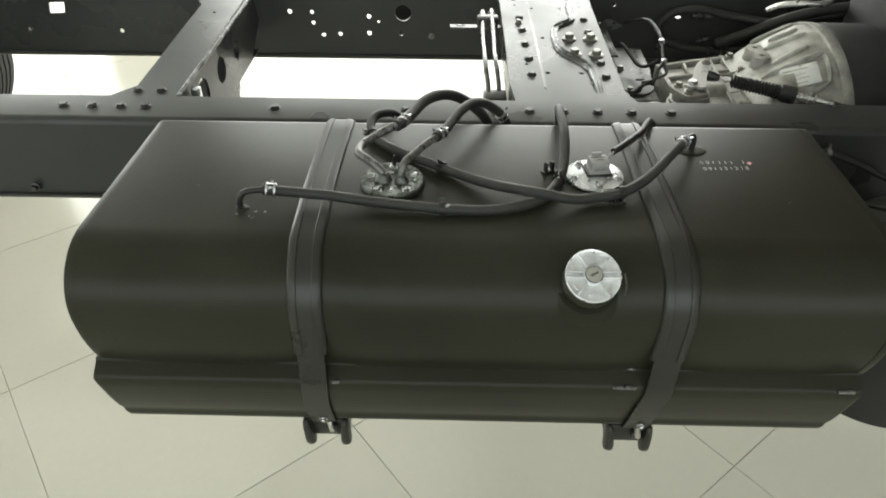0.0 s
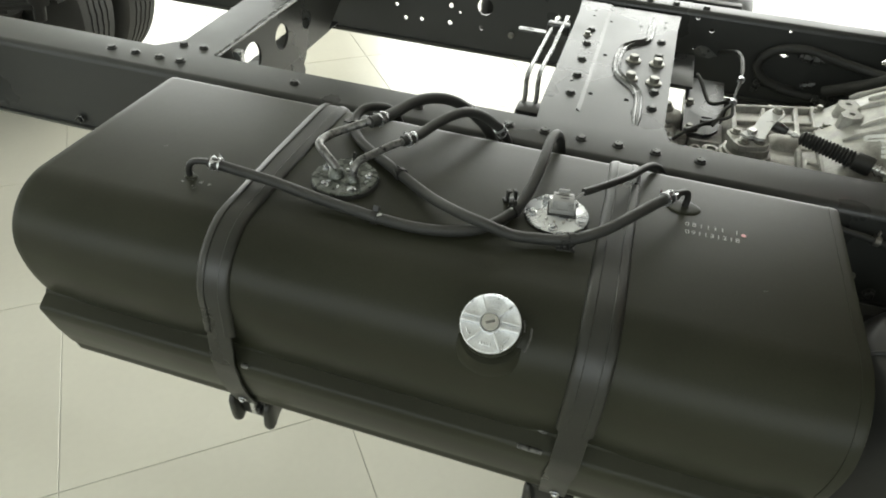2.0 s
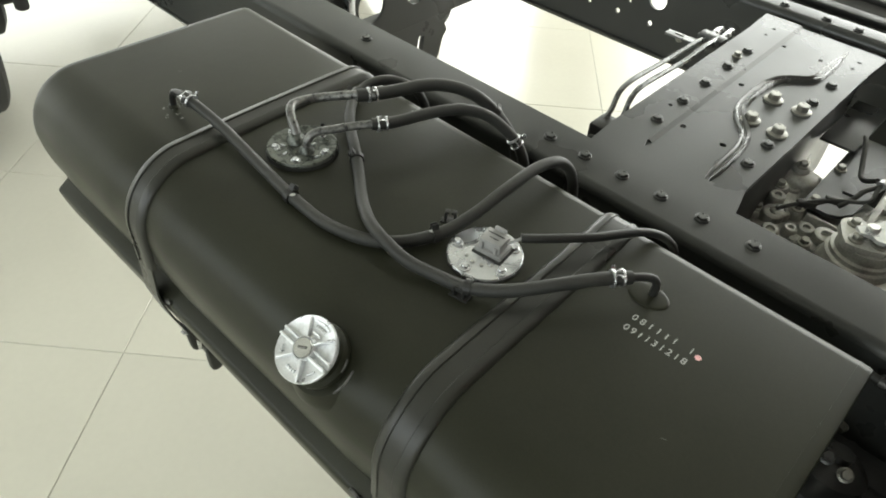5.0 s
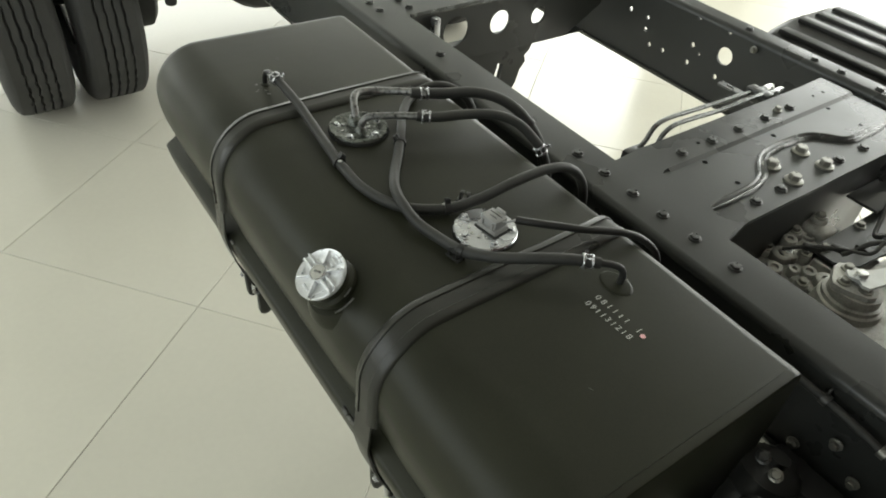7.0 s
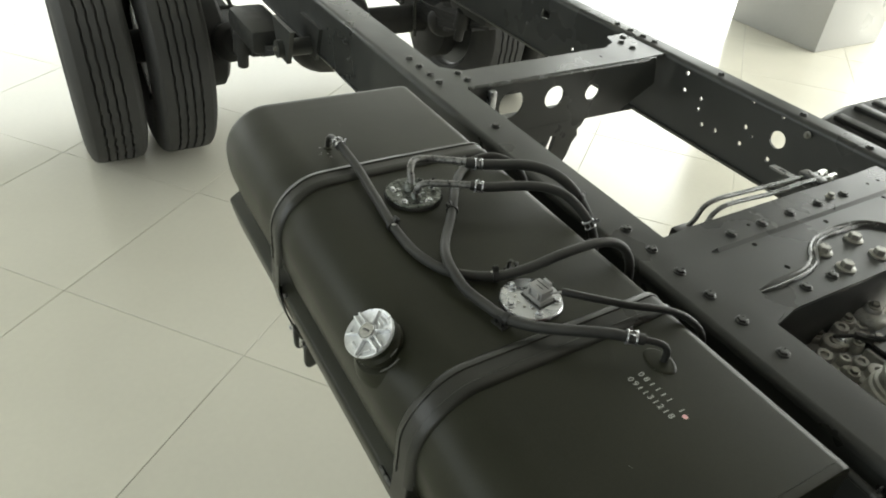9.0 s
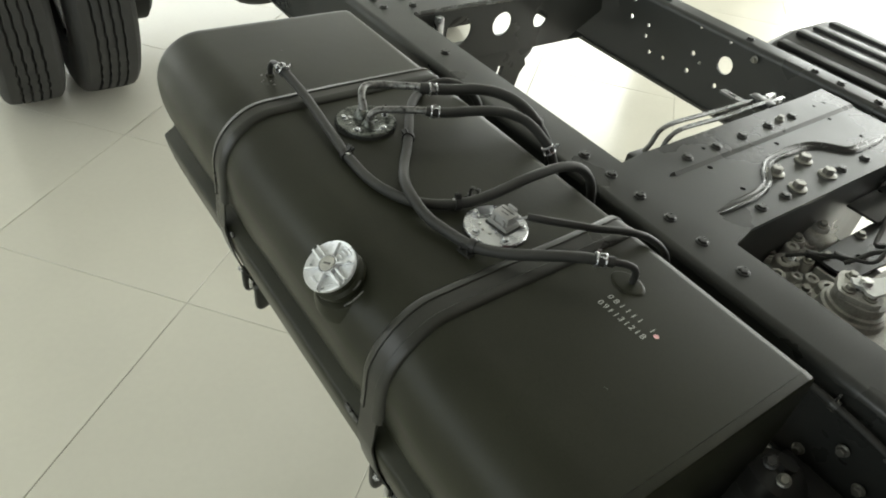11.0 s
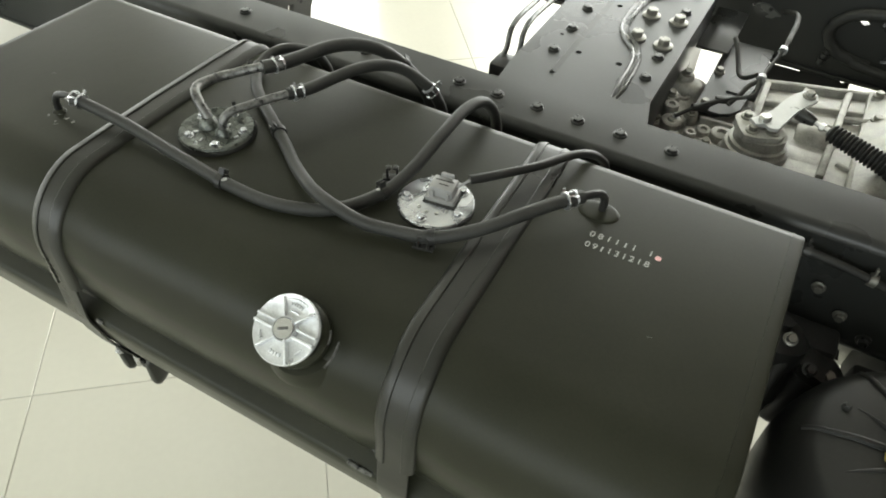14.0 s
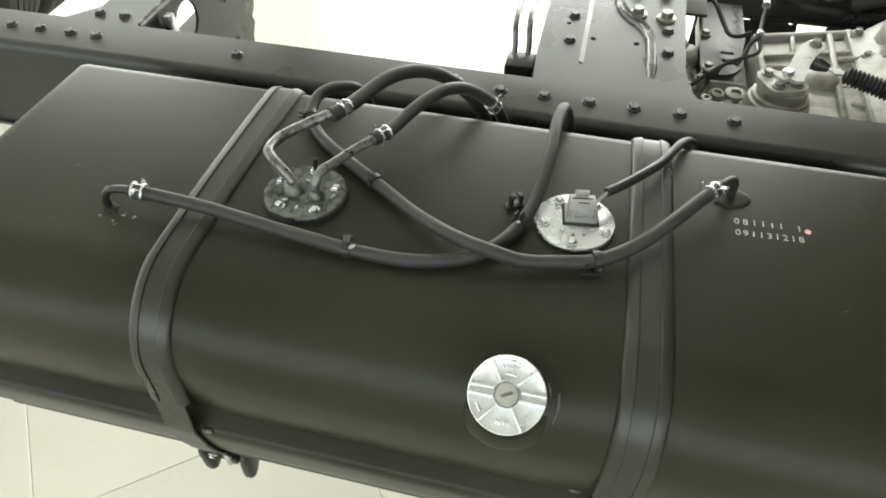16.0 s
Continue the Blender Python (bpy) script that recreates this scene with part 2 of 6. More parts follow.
def hex_bolt_mesh(name, r, h, washer=1.45, mat=BOLT_STEEL, dome=False):
    """A hexagon (or domed) bolt head on its washer, standing on z = 0."""
    bm = bmesh.new()
    add_lathe(bm, [(0, 0), (r * washer, 0), (r * washer, h * 0.22), (r * 1.02, h * 0.32)], seg=18)
    if dome:
        add_lathe(bm, [(r * 1.05, h * 0.2), (r * 1.0, h * 0.6), (r * 0.75, h * 0.9), (r * 0.3, h), (0, h)], seg=14)
    else:
        add_lathe(bm, [(r, h * 0.2), (r, h * 0.86), (r * 0.86, h), (0, h)], seg=6)
    me = bpy.data.meshes.new(name)
    bmesh.ops.recalc_face_normals(bm, faces=bm.faces[:])
    bm.to_mesh(me)
    bm.free()
    me.materials.append(mat)
    return me



def flange_bolt_mesh(name, r):
    """A low hexagon head on a broad flange."""
    bm = bmesh.new()
    add_lathe(bm, [(0, 0), (r, 0), (r, 0.0012), (r * 0.90, 0.0020), (r * 0.80, 0.0022)], seg=20)
    add_lathe(bm, [(r * 0.80, 0.0018), (r * 0.80, 0.0044), (r * 0.66, 0.0054), (0, 0.0055)], seg=6)
    me = bpy.data.meshes.new(name)
    bmesh.ops.recalc_face_normals(bm, faces=bm.faces[:])
    bm.to_mesh(me)
    bm.free()
    me.materials.append(BOLT_STEEL)
    return me


RAIL_BOLT = flange_bolt_mesh("rail_bolt", 0.0088)
PLATE_BOLT = flange_bolt_mesh("plate_bolt", 0.0090)
BIG_BOLT = hex_bolt_mesh("mount_bolt", 0.0092, 0.0125, 1.55, PALE_BOLT)
SMALL_BOLT = hex_bolt_mesh("small_bolt", 0.0038, 0.0045, 1.5, ZINC)
GEAR_BOLT = hex_bolt_mesh("cover_bolt", 0.0062, 0.008, 1.45, PALE_BOLT)
WEB_BOLT = hex_bolt_mesh("web_bolt", 0.0055, 0.008, 1.4, PALE_BOLT)
DULL_BOLT = hex_bolt_mesh("dull_bolt", 0.0060, 0.009, 1.4, BOLT_STEEL)

# ---- the showroom ----


def build_room():
    x0, x1, y0, y1, h = ROOM_X0, ROOM_X1, ROOM_Y0, ROOM_Y1, ROOM_H
    bm = bmesh.new()
    add_box(bm, (x0 - 0.2, y0 - 0.2, h), (x1 + 0.2, y1 + 0.2, h + 0.2))
    tagged(link_mesh("ceiling", bm, CEILING_PAINT, smooth=0), "plain white showroom ceiling", "ceiling", kind="structure")

    def window_wall(name, at, along, a0, a1, w0, w1, sill, head, label):
        bm = bmesh.new()

        def put(u0, u1, z0, z1):
            if along == "x":
                add_box(bm, (u0, at, z0), (u1, at + 0.2, z1))
            else:
                add_box(bm, (at, u0, z0), (at + 0.2, u1, z1))

        put(a0, w0, 0, h), put(w1, a1, 0, h), put(w0, w1, 0, sill), put(w0, w1, head, h)
        wall = tagged(link_mesh(name, bm, WHITE_WALL, smooth=0), label, "wall", kind="structure")
        return wall

    def glazing(name, at, along, w0, w1, sill, head, n):
        win = tagged(new(name), "tall assumed showroom window with slim pale frame", "window", kind="structure")
        step = (w1 - w0) / n
        for k in range(n + 1):
            bm = bmesh.new()
            u = w0 + k * step
            lo, hi = (u - 0.03, at + 0.06, sill), (u + 0.03, at + 0.14, head)
            if along == "y":
                lo, hi = (at + 0.06, u - 0.03, sill), (at + 0.14, u + 0.03, head)
            add_box(bm, lo, hi, 0.004)
            part("mullion", bm, WHITE_WALL, win)
        for k in range(n):
            bm = bmesh.new()
            u, v = w0 + k * step + 0.03, w0 + (k + 1) * step - 0.03
            lo, hi = (u, at + 0.095, sill), (v, at + 0.105, head)
            if along == "y":
                lo, hi = (at + 0.095, u, sill), (at + 0.105, v, head)
            add_box(bm, lo, hi)
            pane = part("pane", bm, GLASS, win)
            pane.visible_shadow = False

    window_wall("wall_front", y1, "x", x0 - 0.2, x1 + 0.2, -6.3, 4.9, 0.2, 3.25, "white wall with a wide glass shop front")
    glazing("window_1", y1, "x", -6.3, 4.9, 0.2, 3.25, 6)
    # back windows are assumed, an opening for the added fill lamp
    window_wall("wall_back", y0 - 0.2, "x", x0 - 0.2, x1 + 0.2, -5.6, 5.6, 0.8, 3.6, "white wall with an added, unseen row of windows")
    glazing("assumed_window_2", y0 - 0.2, "x", -5.6, 5.6, 0.8, 3.6, 5)
    # side windows are assumed too, placed where the side lamp shines in
    window_wall("wall_side", x0 - 0.2, "y", y0, y1, -2.6, 5.4, 0.3, 2.3, "white side wall with assumed, unseen windows")
    glazing("assumed_window_3", x0 - 0.2, "y", -2.6, 5.4, 0.3, 2.3, 4)
    bm = bmesh.new()
    add_box(bm, (x1, y0, 0), (x1 + 0.2, y1, h))
    tagged(link_mesh("wall_end", bm, WHITE_WALL, smooth=0), "plain white end wall", "wall", kind="structure")
    bm = bmesh.new()
    add_box(bm, (-2.35, 4.36, 0.0), (-1.70, 5.0, h), 0.008)
    tagged(link_mesh("pillar", bm, PILLAR_STONE), "pale grey square pillar standing on the tiled floor", "pillar", kind="structure")


build_room()

# ---- chassis frame ----
RAIL_TOP, RAIL_LOW = 0.773, 0.612
NEAR_OUT, FAR_IN, FAR_LOW, FLANGE = 0.955, 1.625, 0.5885, 0.083


def build_rail(parent, face, low, flange, holes):
    """A pressed C-section rail: a web at y = face with its holes, and two rounded flanges that point away from the viewer's side."""
    t, r = 0.006, 0.012
    bm = bmesh.new()
    web = [(-3.4, low + r), (2.6, low + r), (2.6, RAIL_TOP - r), (-3.4, RAIL_TOP - r)]
    add_plate(bm, web, holes, t, Matrix.Translation((0, face, 0)) @ Matrix.Rotation(radians(90), 4, "X") @ Matrix.Translation((0, 0, -t)))
    rail = part("side_rail", bm, FRAME_PAINT, parent, smooth=20)
    for z, s in ((RAIL_TOP, -1), (low, 1)):
        bm = bmesh.new()
        pts = [(flange, 0), (flange, t), (r, t), (t, r), (0, r)]
        pts += [(r - r * math.sin(radians(a)), r - r * math.cos(radians(a))) for a in (72, 54, 36, 18, 0)]
        add_sweep(bm, [(face + y, z + s * q) for y, q in pts], -3.4, 2.6)
        part("flange", bm, FRAME_PAINT, rail)
    return rail


def build_frame():
    frame_ob = thing("chassis_frame", (0, 1.315, RAIL_LOW), "dark grey painted ladder chassis frame with bolted crossmembers", "truck chassis")

    def slot(x, z, half=0.011, w=0.0032):
        return ((x - half, z - w), (x + half, z - w), (x + half, z + w), (x - half, z + w))

    near = build_rail(frame_ob, NEAR_OUT, RAIL_LOW, FLANGE, [slot(0.528, 0.6145, 0.006), slot(0.80, 0.69)])
    for x in (-0.626, -0.578, -0.530, -0.489, -0.274, -0.058, 0.089, 0.145, 0.201, 0.256, 0.311, 0.375):
        again("bolt", RAIL_BOLT, place((x, 0.999, RAIL_TOP), spin=(x * 911) % 60), near, "dark hexagon bolt")
    for x, z, kind in ((0.545, 0.651, WEB_BOLT), (0.615, 0.663, WEB_BOLT), (0.580, 0.693, WEB_BOLT), (0.608, 0.624, WEB_BOLT), (0.565, 0.632, DULL_BOLT), (0.650, 0.640, DULL_BOLT), (-0.875, 0.73, DULL_BOLT), (-0.70, 0.64, DULL_BOLT)):
        again("bolt", kind, place((x, NEAR_OUT, z), (0, -1, 0), spin=x * 700), near, "plated hexagon bolt")
    far = build_rail(frame_ob, FAR_IN, FAR_LOW, 0.047,
                     [(-0.389, 0.748, 0.006), (-0.385, 0.708, 0.006), (-0.331, 0.707, 0.005), (-0.330, 0.681, 0.005), (-0.193, 0.698, 0.006), (-0.307, 0.651, 0.0055), (-0.266, 0.654, 0.0055),
                      (-0.194, 0.656, 0.0060), (-0.170, 0.685, 0.0035), (-0.115, 0.656, 0.0060), (-0.109, 0.707, 0.0195), (-0.196, 0.758, 0.0045), (-0.1156, 0.757, 0.0040), (-1.040, 0.658, 0.006), (-0.812, 0.655, 0.006),
                      (0.362, 0.757, 0.0050), (0.397, 0.734, 0.0055), (0.551, 0.757, 0.0030), ((0.541, 0.708), (0.556, 0.700), (0.564, 0.704), (0.547, 0.715)), (0.372, 0.690, 0.004),
                      ((-0.979, 0.697), (-0.940, 0.699), (-0.934, 0.725), (-0.973, 0.724))])
    for x in (-0.673, -0.621, -0.573, -0.531, -0.310, -0.086, 0.067, 0.124, 0.201, 0.256, 0.311, 0.375):
        again("bolt", RAIL_BOLT, place((x, 1.648, RAIL_TOP), spin=(x * 733) % 60), far, "dark hexagon bolt")
    for x, z in ((-0.040, 0.653), (-0.047, 0.750)):
        again("bolt", WEB_BOLT, place((x, FAR_IN, z), (0, -1, 0), spin=x * 900), far, "plated hexagon bolt")

    # wide crossmember plate over the gearbox mount
    bm = bmesh.new()
    zt = RAIL_TOP - 0.004
    outl = [(0.125, 0.975), (0.125, 1.04), (0.120, 1.10), (0.118, 1.52), (0.114, 1.598), (0.326, 1.598), (0.322, 1.52), (0.320, 1.10), (0.334, 1.04), (0.334, 0.975)]
    in_pan = [(0.1923, 1.1686, 0.0045), (0.2528, 1.1686, 0.0045), (0.1963, 1.3364, 0.0045), (0.1881, 1.5083, 0.0038), (0.2494, 1.5075, 0.0038), (0.2963, 1.520, 0.0034), (0.2964, 1.549, 0.0036)]
    on_top = [(0.1502, 1.5477, 0.0038), (0.1502, 1.5167, 0.003), (0.1544, 1.1973, 0.0034)]
    add_plate(bm, outl, in_pan, 0.006, Matrix.Translation((0, 0, zt - 0.0040)))
    plate = part("crossmember_plate", bm, FRAME_PAINT, frame_ob, smooth=20)
    # the raised face round the shallow pressed pan
    bm = bmesh.new()
    strip = [(0.125, 0.975), (0.125, 1.04), (0.120, 1.10), (0.118, 1.52), (0.114, 1.598), (0.1760, 1.598), (0.1780, 1.30), (0.1785, 1.096), (0.1825, 1.084), (0.250, 1.080), (0.322, 1.074), (0.334, 1.04), (0.334, 0.975)]
    add_plate(bm, strip, on_top, 0.0038, Matrix.Translation((0, 0, zt)))
    add_rings(bm, [[Vector((x, y, zt - 0.0002)), Vector((x + 0.0065, y, zt - 0.0039)), Vector((x - 0.001, y, zt - 0.0039))] for x, y in ((0.1760, 1.598), (0.1780, 1.30), (0.1784, 1.10))])
    part("raised_face", bm, FRAME_PAINT, plate, smooth=20)
    # long pressed ridge, an S with pointed ends and two crests, highlights painted in paler
    bm = bmesh.new()
    line = spline([(0.2755, 1.058, 0), (0.2742, 1.130, 0), (0.2705, 1.188, 0), (0.2580, 1.222, 0), (0.2385, 1.246, 0), (0.2245, 1.278, 0), (0.2210, 1.335, 0), (0.2270, 1.384, 0), (0.2440, 1.410, 0), (0.2630, 1.428, 0), (0.2700, 1.452, 0), (0.2705, 1.510, 0), (0.2700, 1.572, 0)], 0.008)
    rings = []
    n = len(line)
    for i, p in enumerate(line):
        d = (line[min(i + 1, n - 1)] - line[max(i - 1, 0)]).normalized()
        s = Vector((-d.y, d.x, 0))
        k = min(1.0, 0.10 + 9.0 * min(i, n - 1 - i) / n)
        w, hgt = 0.0085 * k, 0.0058 * k
        ring = []
        for u, v in ((-1, -0.1), (-0.80, 0.75), (-0.62, 1.0), (-0.40, 0.88), (-0.16, 0.42), (0.16, 0.42), (0.40, 0.88), (0.62, 1.0), (0.80, 0.75), (1, -0.1)):
            ring.append(Vector((p.x, p.y, zt - 0.0040)) + s * u * w + Vector((0, 0, v * hgt)))
        rings.append(ring)
    add_rings(bm, rings)
    part("pressed_ridge", bm, HIGHLIGHT_PAINT, plate, "shiny double ridge, highlights put in as paler paint")
    # stepped-down end that tucks under the far rail's flange
    bm = bmesh.new()
    add_box(bm, (0.120, 1.594, zt - 0.016), (0.320, 1.6245, zt - 0.010), 0.001)
    part("end_tab", bm, FRAME_PAINT, plate)
    # folded sides of the plate
    for x0, x1 in ((0.1205, 0.1265), (0.3120, 0.3180)):
        bm = bmesh.new()
        add_box(bm, (x0, 1.06, zt - (0.075 if x0 < 0.2 else 0.185)), (x1, 1.515, zt - 0.0095), 0.001)
        part("folded_side", bm, FRAME_PAINT, plate)
    for x, y in ((0.156, 1.4376), (0.157, 1.3664), (0.1585, 1.2927), (0.1606, 1.2218), (0.1608, 1.151), (0.294, 1.4394), (0.2938, 1.3688), (0.2952, 1.2141), (0.296, 1.1535)):
        again("bolt", PLATE_BOLT, place((x, y, zt if x < 0.2 else zt - 0.0040), spin=(x * 5000 + y * 900) % 60), plate, "dark hexagon bolt")
    for x, y in ((0.2496, 1.3307), (0.2507, 1.253), (0.2924, 1.3302), (0.292, 1.2496), (0.152, 1.407)):
        again("bolt", BIG_BOLT if x > 0.2 else WEB_BOLT, place((x, y, zt if x < 0.2 else zt - 0.0040), spin=(x * 3000) % 60), plate, "pale plated mounting bolt")

    # holed crossmember beam
    bm = bmesh.new()
    out = [(-0.66, 0.985), (-0.66, 1.035), (-0.572, 1.043), (-0.536, 1.085), (-0.548, 1.50), (-0.572, 1.545), (-0.610, 1.560), (-0.618, 1.622), (-0.468, 1.622), (-0.466, 1.585), (-0.462, 1.565), (-0.456, 1.05), (-0.44, 1.035), (-0.44, 0.985)]
    add_plate(bm, out, [(-0.505, 1.45, 0.004)], 0.005, Matrix.Translation((0, 0, zt)))
    beam = part("crossmember_beam", bm, FRAME_PAINT, frame_ob, smooth=20)
    bm = bmesh.new()
    # upright web with three lightening holes, drawn in (y, z)
    lo = 0.642
    web = [(1.045, zt - 0.001), (1.585, zt - 0.001), (1.60, 0.70), (1.50, lo), (1.13, lo), (1.045, 0.665)]
    m = Matrix(((0, 0, 1, -0.455), (1, 0, 0, 0), (0, 1, 0, 0), (0, 0, 0, 1)))
    add_plate(bm, web, [(1.168, 0.711, 0.033), (1.287, 0.710, 0.027), (1.400, 0.706, 0.021), (1.092, 0.702, 0.008)], 0.005, m)
    part("beam_web", bm, FRAME_PAINT, beam, smooth=20)
    bm = bmesh.new()
    add_box(bm, (-0.54, 1.05, lo - 0.004), (-0.4555, 1.56, lo), 0.001)
    part("beam_lower_flange", bm, FRAME_PAINT, beam)
    # the fold's bright line of light is helped by the paler paint
    bm = bmesh.new()
    add_tube(bm, [(-0.4545, 1.05, zt - 0.004), (-0.4545, 1.3, zt - 0.004), (-0.4545, 1.56, zt - 0.004)], 0.0045, 8)
    part("folded_edge", bm, HIGHLIGHT_PAINT, beam, "shiny folded edge, its highlight put in as paler paint")
    for x, y in ((-0.527, 1.066), (-0.487, 1.067), (-0.565, 1.567), (-0.525, 1.569), (-0.592, 1.598)):
        again("bolt", RAIL_BOLT, place((x, y, zt), spin=x * 400), beam, "dark hexagon bolt")
    # hanger bracket under the beam
    bm = bmesh.new()
    out = [(1.18, 0.6375), (1.40, 0.6375), (1.393, 0.622), (1.380, 0.610), (1.386, 0.594), (1.372, 0.576), (1.364, 0.545), (1.346, 0.512), (1.322, 0.520), (1.311, 0.560), (1.318, 0.602), (1.302, 0.606), (1.296, 0.582), (1.270, 0.545), (1.18, 0.56)]
    add_plate(bm, out, [(1.276, 0.588, 0.007)], 0.012, Matrix(((0, 0, 1, -0.46), (1, 0, 0, 0), (0, 1, 0, 0), (0, 0, 0, 1))))
    part("hanger_bracket", bm, FRAME_PAINT, beam, smooth=20)
    bm = bmesh.new()
    add_box(bm, (-0.450, 1.096, 0.715), (-0.434, 1.112, 0.758), 0.003)
    part("clip", bm, ZINC, beam, "shiny metal clip")
    return frame_ob


build_frame()

# ---- fuel tank ----
TX0, TX1 = -0.414, 0.531
TOP = 0.818


def tank_profile(d=0.0):
    """The tank's section (y, z), grown by d, from the lower back edge round over the top to the lower front edge."""
    p = []
    p += arc(0.860, 0.555, 0.025 + d, 270, 360, 4)
    p += arc(0.865, TOP - 0.020, 0.020 + d, 0, 90, 5)
    p += arc(0.612, TOP - 0.078, 0.078 + d, 90, 180, 14)
    # the front turns back under the bulge down to the ledge
    p += [(0.5348 - d, 0.724), (0.5366 - d, 0.708), (0.5398 - d, 0.692), (0.5438 - d, 0.677), (0.5482 - d, 0.664), (0.5530 - d, 0.652), (0.5640, 0.630)]
    p += arc(0.586, 0.554, 0.022, 180, 270, 4)
    return p


def build_tank():
    tank = thing("fuel_tank", (0.06, 0.71, 0.555), "black painted steel fuel tank strapped beside the chassis rail", "fuel tank")
    bm = bmesh.new()
    rings = []
    # the front swells slightly between the straps, which pull it in
    def swell(x):
        near = min(abs(x + 0.145), abs(x - 0.279), abs(x - TX0) * 0.6 + 0.02, abs(x - TX1) * 0.6 + 0.02)
        s = min(1.0, max(0.0, (near - 0.016) / 0.055))
        return -0.0004 + 0.0030 * s * s * (3 - 2 * s)

    cuts = [(TX0, -0.004), (TX0 + 0.0015, -0.001), (TX0 + 0.005, 0.0)] + [(TX0 + 0.012 * k, 0.0) for k in range(1, 79)] + [(TX1 - 0.004, 0.0), (TX1 - 0.001, -0.0008), (TX1, -0.003)]
    for x, d in cuts:
        skew = 0.022 * max(0.0, 1 - (x - TX0) / 0.10)
        rings.append([Vector((x + (y - 0.63) * skew, y - swell(x) * min(1.0, max(0.0, (0.625 - y) / 0.07)), z)) for y, z in tank_profile(d)])
    add_rings(bm, rings)
    body = part("tank_body", bm, TANK_PAINT, tank)
    # recessed-looking seam flanges at both ends
    for x0, x1 in ((TX1 - 0.0125, TX1 - 0.010),):
        bm = bmesh.new()
        add_rings(bm, [[Vector((x, y, z)) for y, z in tank_profile(0.0006)] for x in (x0, x1)])
        part("end_seam", bm, TANK_PAINT, body)
    # lower shell: a welded ledge along the front and the face that slopes back under the tank
    bm = bmesh.new()
    prof = [(0.5575, 0.6510), (0.5545, 0.6572), (0.5520, 0.6578), (0.5500, 0.6550), (0.5496, 0.6535), (0.5365, 0.6450), (0.5332, 0.6422), (0.5320, 0.6385), (0.5345, 0.6220), (0.5415, 0.5920), (0.5500, 0.5640)]
    prof += arc(0.5770, 0.5460, 0.0200, 170, 270, 7) + [(0.60, 0.5262), (0.60, 0.5300), (0.57, 0.560)]
    rings = []
    for x, d in ((TX0 - 0.005, 0.006), (TX0 - 0.003, 0.002), (TX0 + 0.002, 0), (TX1 - 0.012, 0), (TX1 - 0.008, 0.002), (TX1 - 0.006, 0.006)):
        rings.append([Vector((x, y + d * max(0.0, (0.640 - z) / 0.1), z + d * max(0.0, (0.640 - z) / 0.1))) for y, z in prof])
    add_rings(bm, rings)
    part("lower_shell", bm, TANK_PAINT, tank)
    for x, w, y, z in ((0.2365, 0.014, 0.5335, 0.6432), (-0.1180, 0.004, 0.5335, 0.6432), (0.5050, 0.010, 0.5335, 0.6432), (0.2460, 0.004, 0.5515, 0.6575)):
        bm = bmesh.new()
        add_tube(bm, [(x - w, y, z - 0.001), (x, y - 0.001, z), (x + w, y, z - 0.001)], 0.0028, 8)
        part("weld_bead", bm, PIPE_DULL, body, "bright ground weld")

    # filler neck and cap
    axis = Vector((0, -0.52, 0.854)).normalized()
    face = Vector((0.1745, 0.5365, 0.8190))
    m = Matrix.Translation(face) @ toward(axis)
    bm = bmesh.new()
    add_lathe(bm, [(0, -0.06), (0.0265, -0.06), (0.0265, -0.030), (0.0300, -0.026), (0.0300, -0.020), (0.0265, -0.016), (0.0265, -0.006), (0, -0.006)], m, 32)
    part("filler_neck", bm, TANK_PAINT, tank)
    bm = bmesh.new()
    add_lathe(bm, [(0.0345, -0.034), (0.041, -0.0425), (0.044, -0.050), (0.028, -0.05)], m, 32)
    part("neck_flange", bm, TANK_PAINT, tank)
    bm = bmesh.new()
    add_lathe(bm, [(0, -0.0080), (0.0272, -0.0080), (0.0288, -0.0058), (0.0300, -0.0028), (0.0299, -0.0003), (0.0291, 0.0004), (0.0278, -0.0004), (0.020, -0.0022), (0.012, -0.0018), (0, -0.0018)], m, 48)
    cap = part("filler_cap", bm, CAST_CAP, tank, "cast aluminium fuel filler cap with six ribs")
    # six sectors: two broad double ribs and four thin ones, standing over a dished face
    for deg, off, w, hgt, r1 in ((1, 0.0033, 0.0011, 0.0034, 0.0298), (1, -0.0033, 0.0015, 0.0042, 0.0298), (180, 0.0030, 0.0013, 0.0036, 0.0296), (180, -0.0034, 0.0011, 0.0032, 0.0296),
                                 (50, 0, 0.0010, 0.0040, 0.0280), (-58, 0, 0.0011, 0.0044, 0.0292), (122, 0, 0.0009, 0.0024, 0.0275), (-128, 0, 0.0009, 0.0026, 0.0280)):
        bm = bmesh.new()
        add_box(bm, (0.0088, off - w, -0.003), (r1, off + w, hgt), w * 0.6, m @ Matrix.Rotation(radians(deg), 4, "Z"))
        part("cap_rib", bm, CAST_CAP, cap)
    bm = bmesh.new()
    add_lathe(bm, [(0.0108, -0.004), (0.0108, 0.0036), (0.0100, 0.0048), (0.0096, 0.0040), (0.0095, -0.001)], m, 36)
    part("lock_collar", bm, CAST_CAP, cap)
    bm = bmesh.new()
    add_lathe(bm, [(0.0091, -0.001), (0.0091, 0.0046), (0.0086, 0.0054), (0, 0.0056)], m, 32)
    boss = part("lock_boss", bm, LOCK_STEEL, cap, "bright round key lock cover")
    # the slot is not cut: a darker bar on the face draws its shade
    bm = bmesh.new()
    add_box(bm, (-0.0046, -0.0013, 0.0048), (0.0046, 0.0013, 0.0060), 0.0004, m @ Matrix.Rotation(radians(28), 4, "Z"))
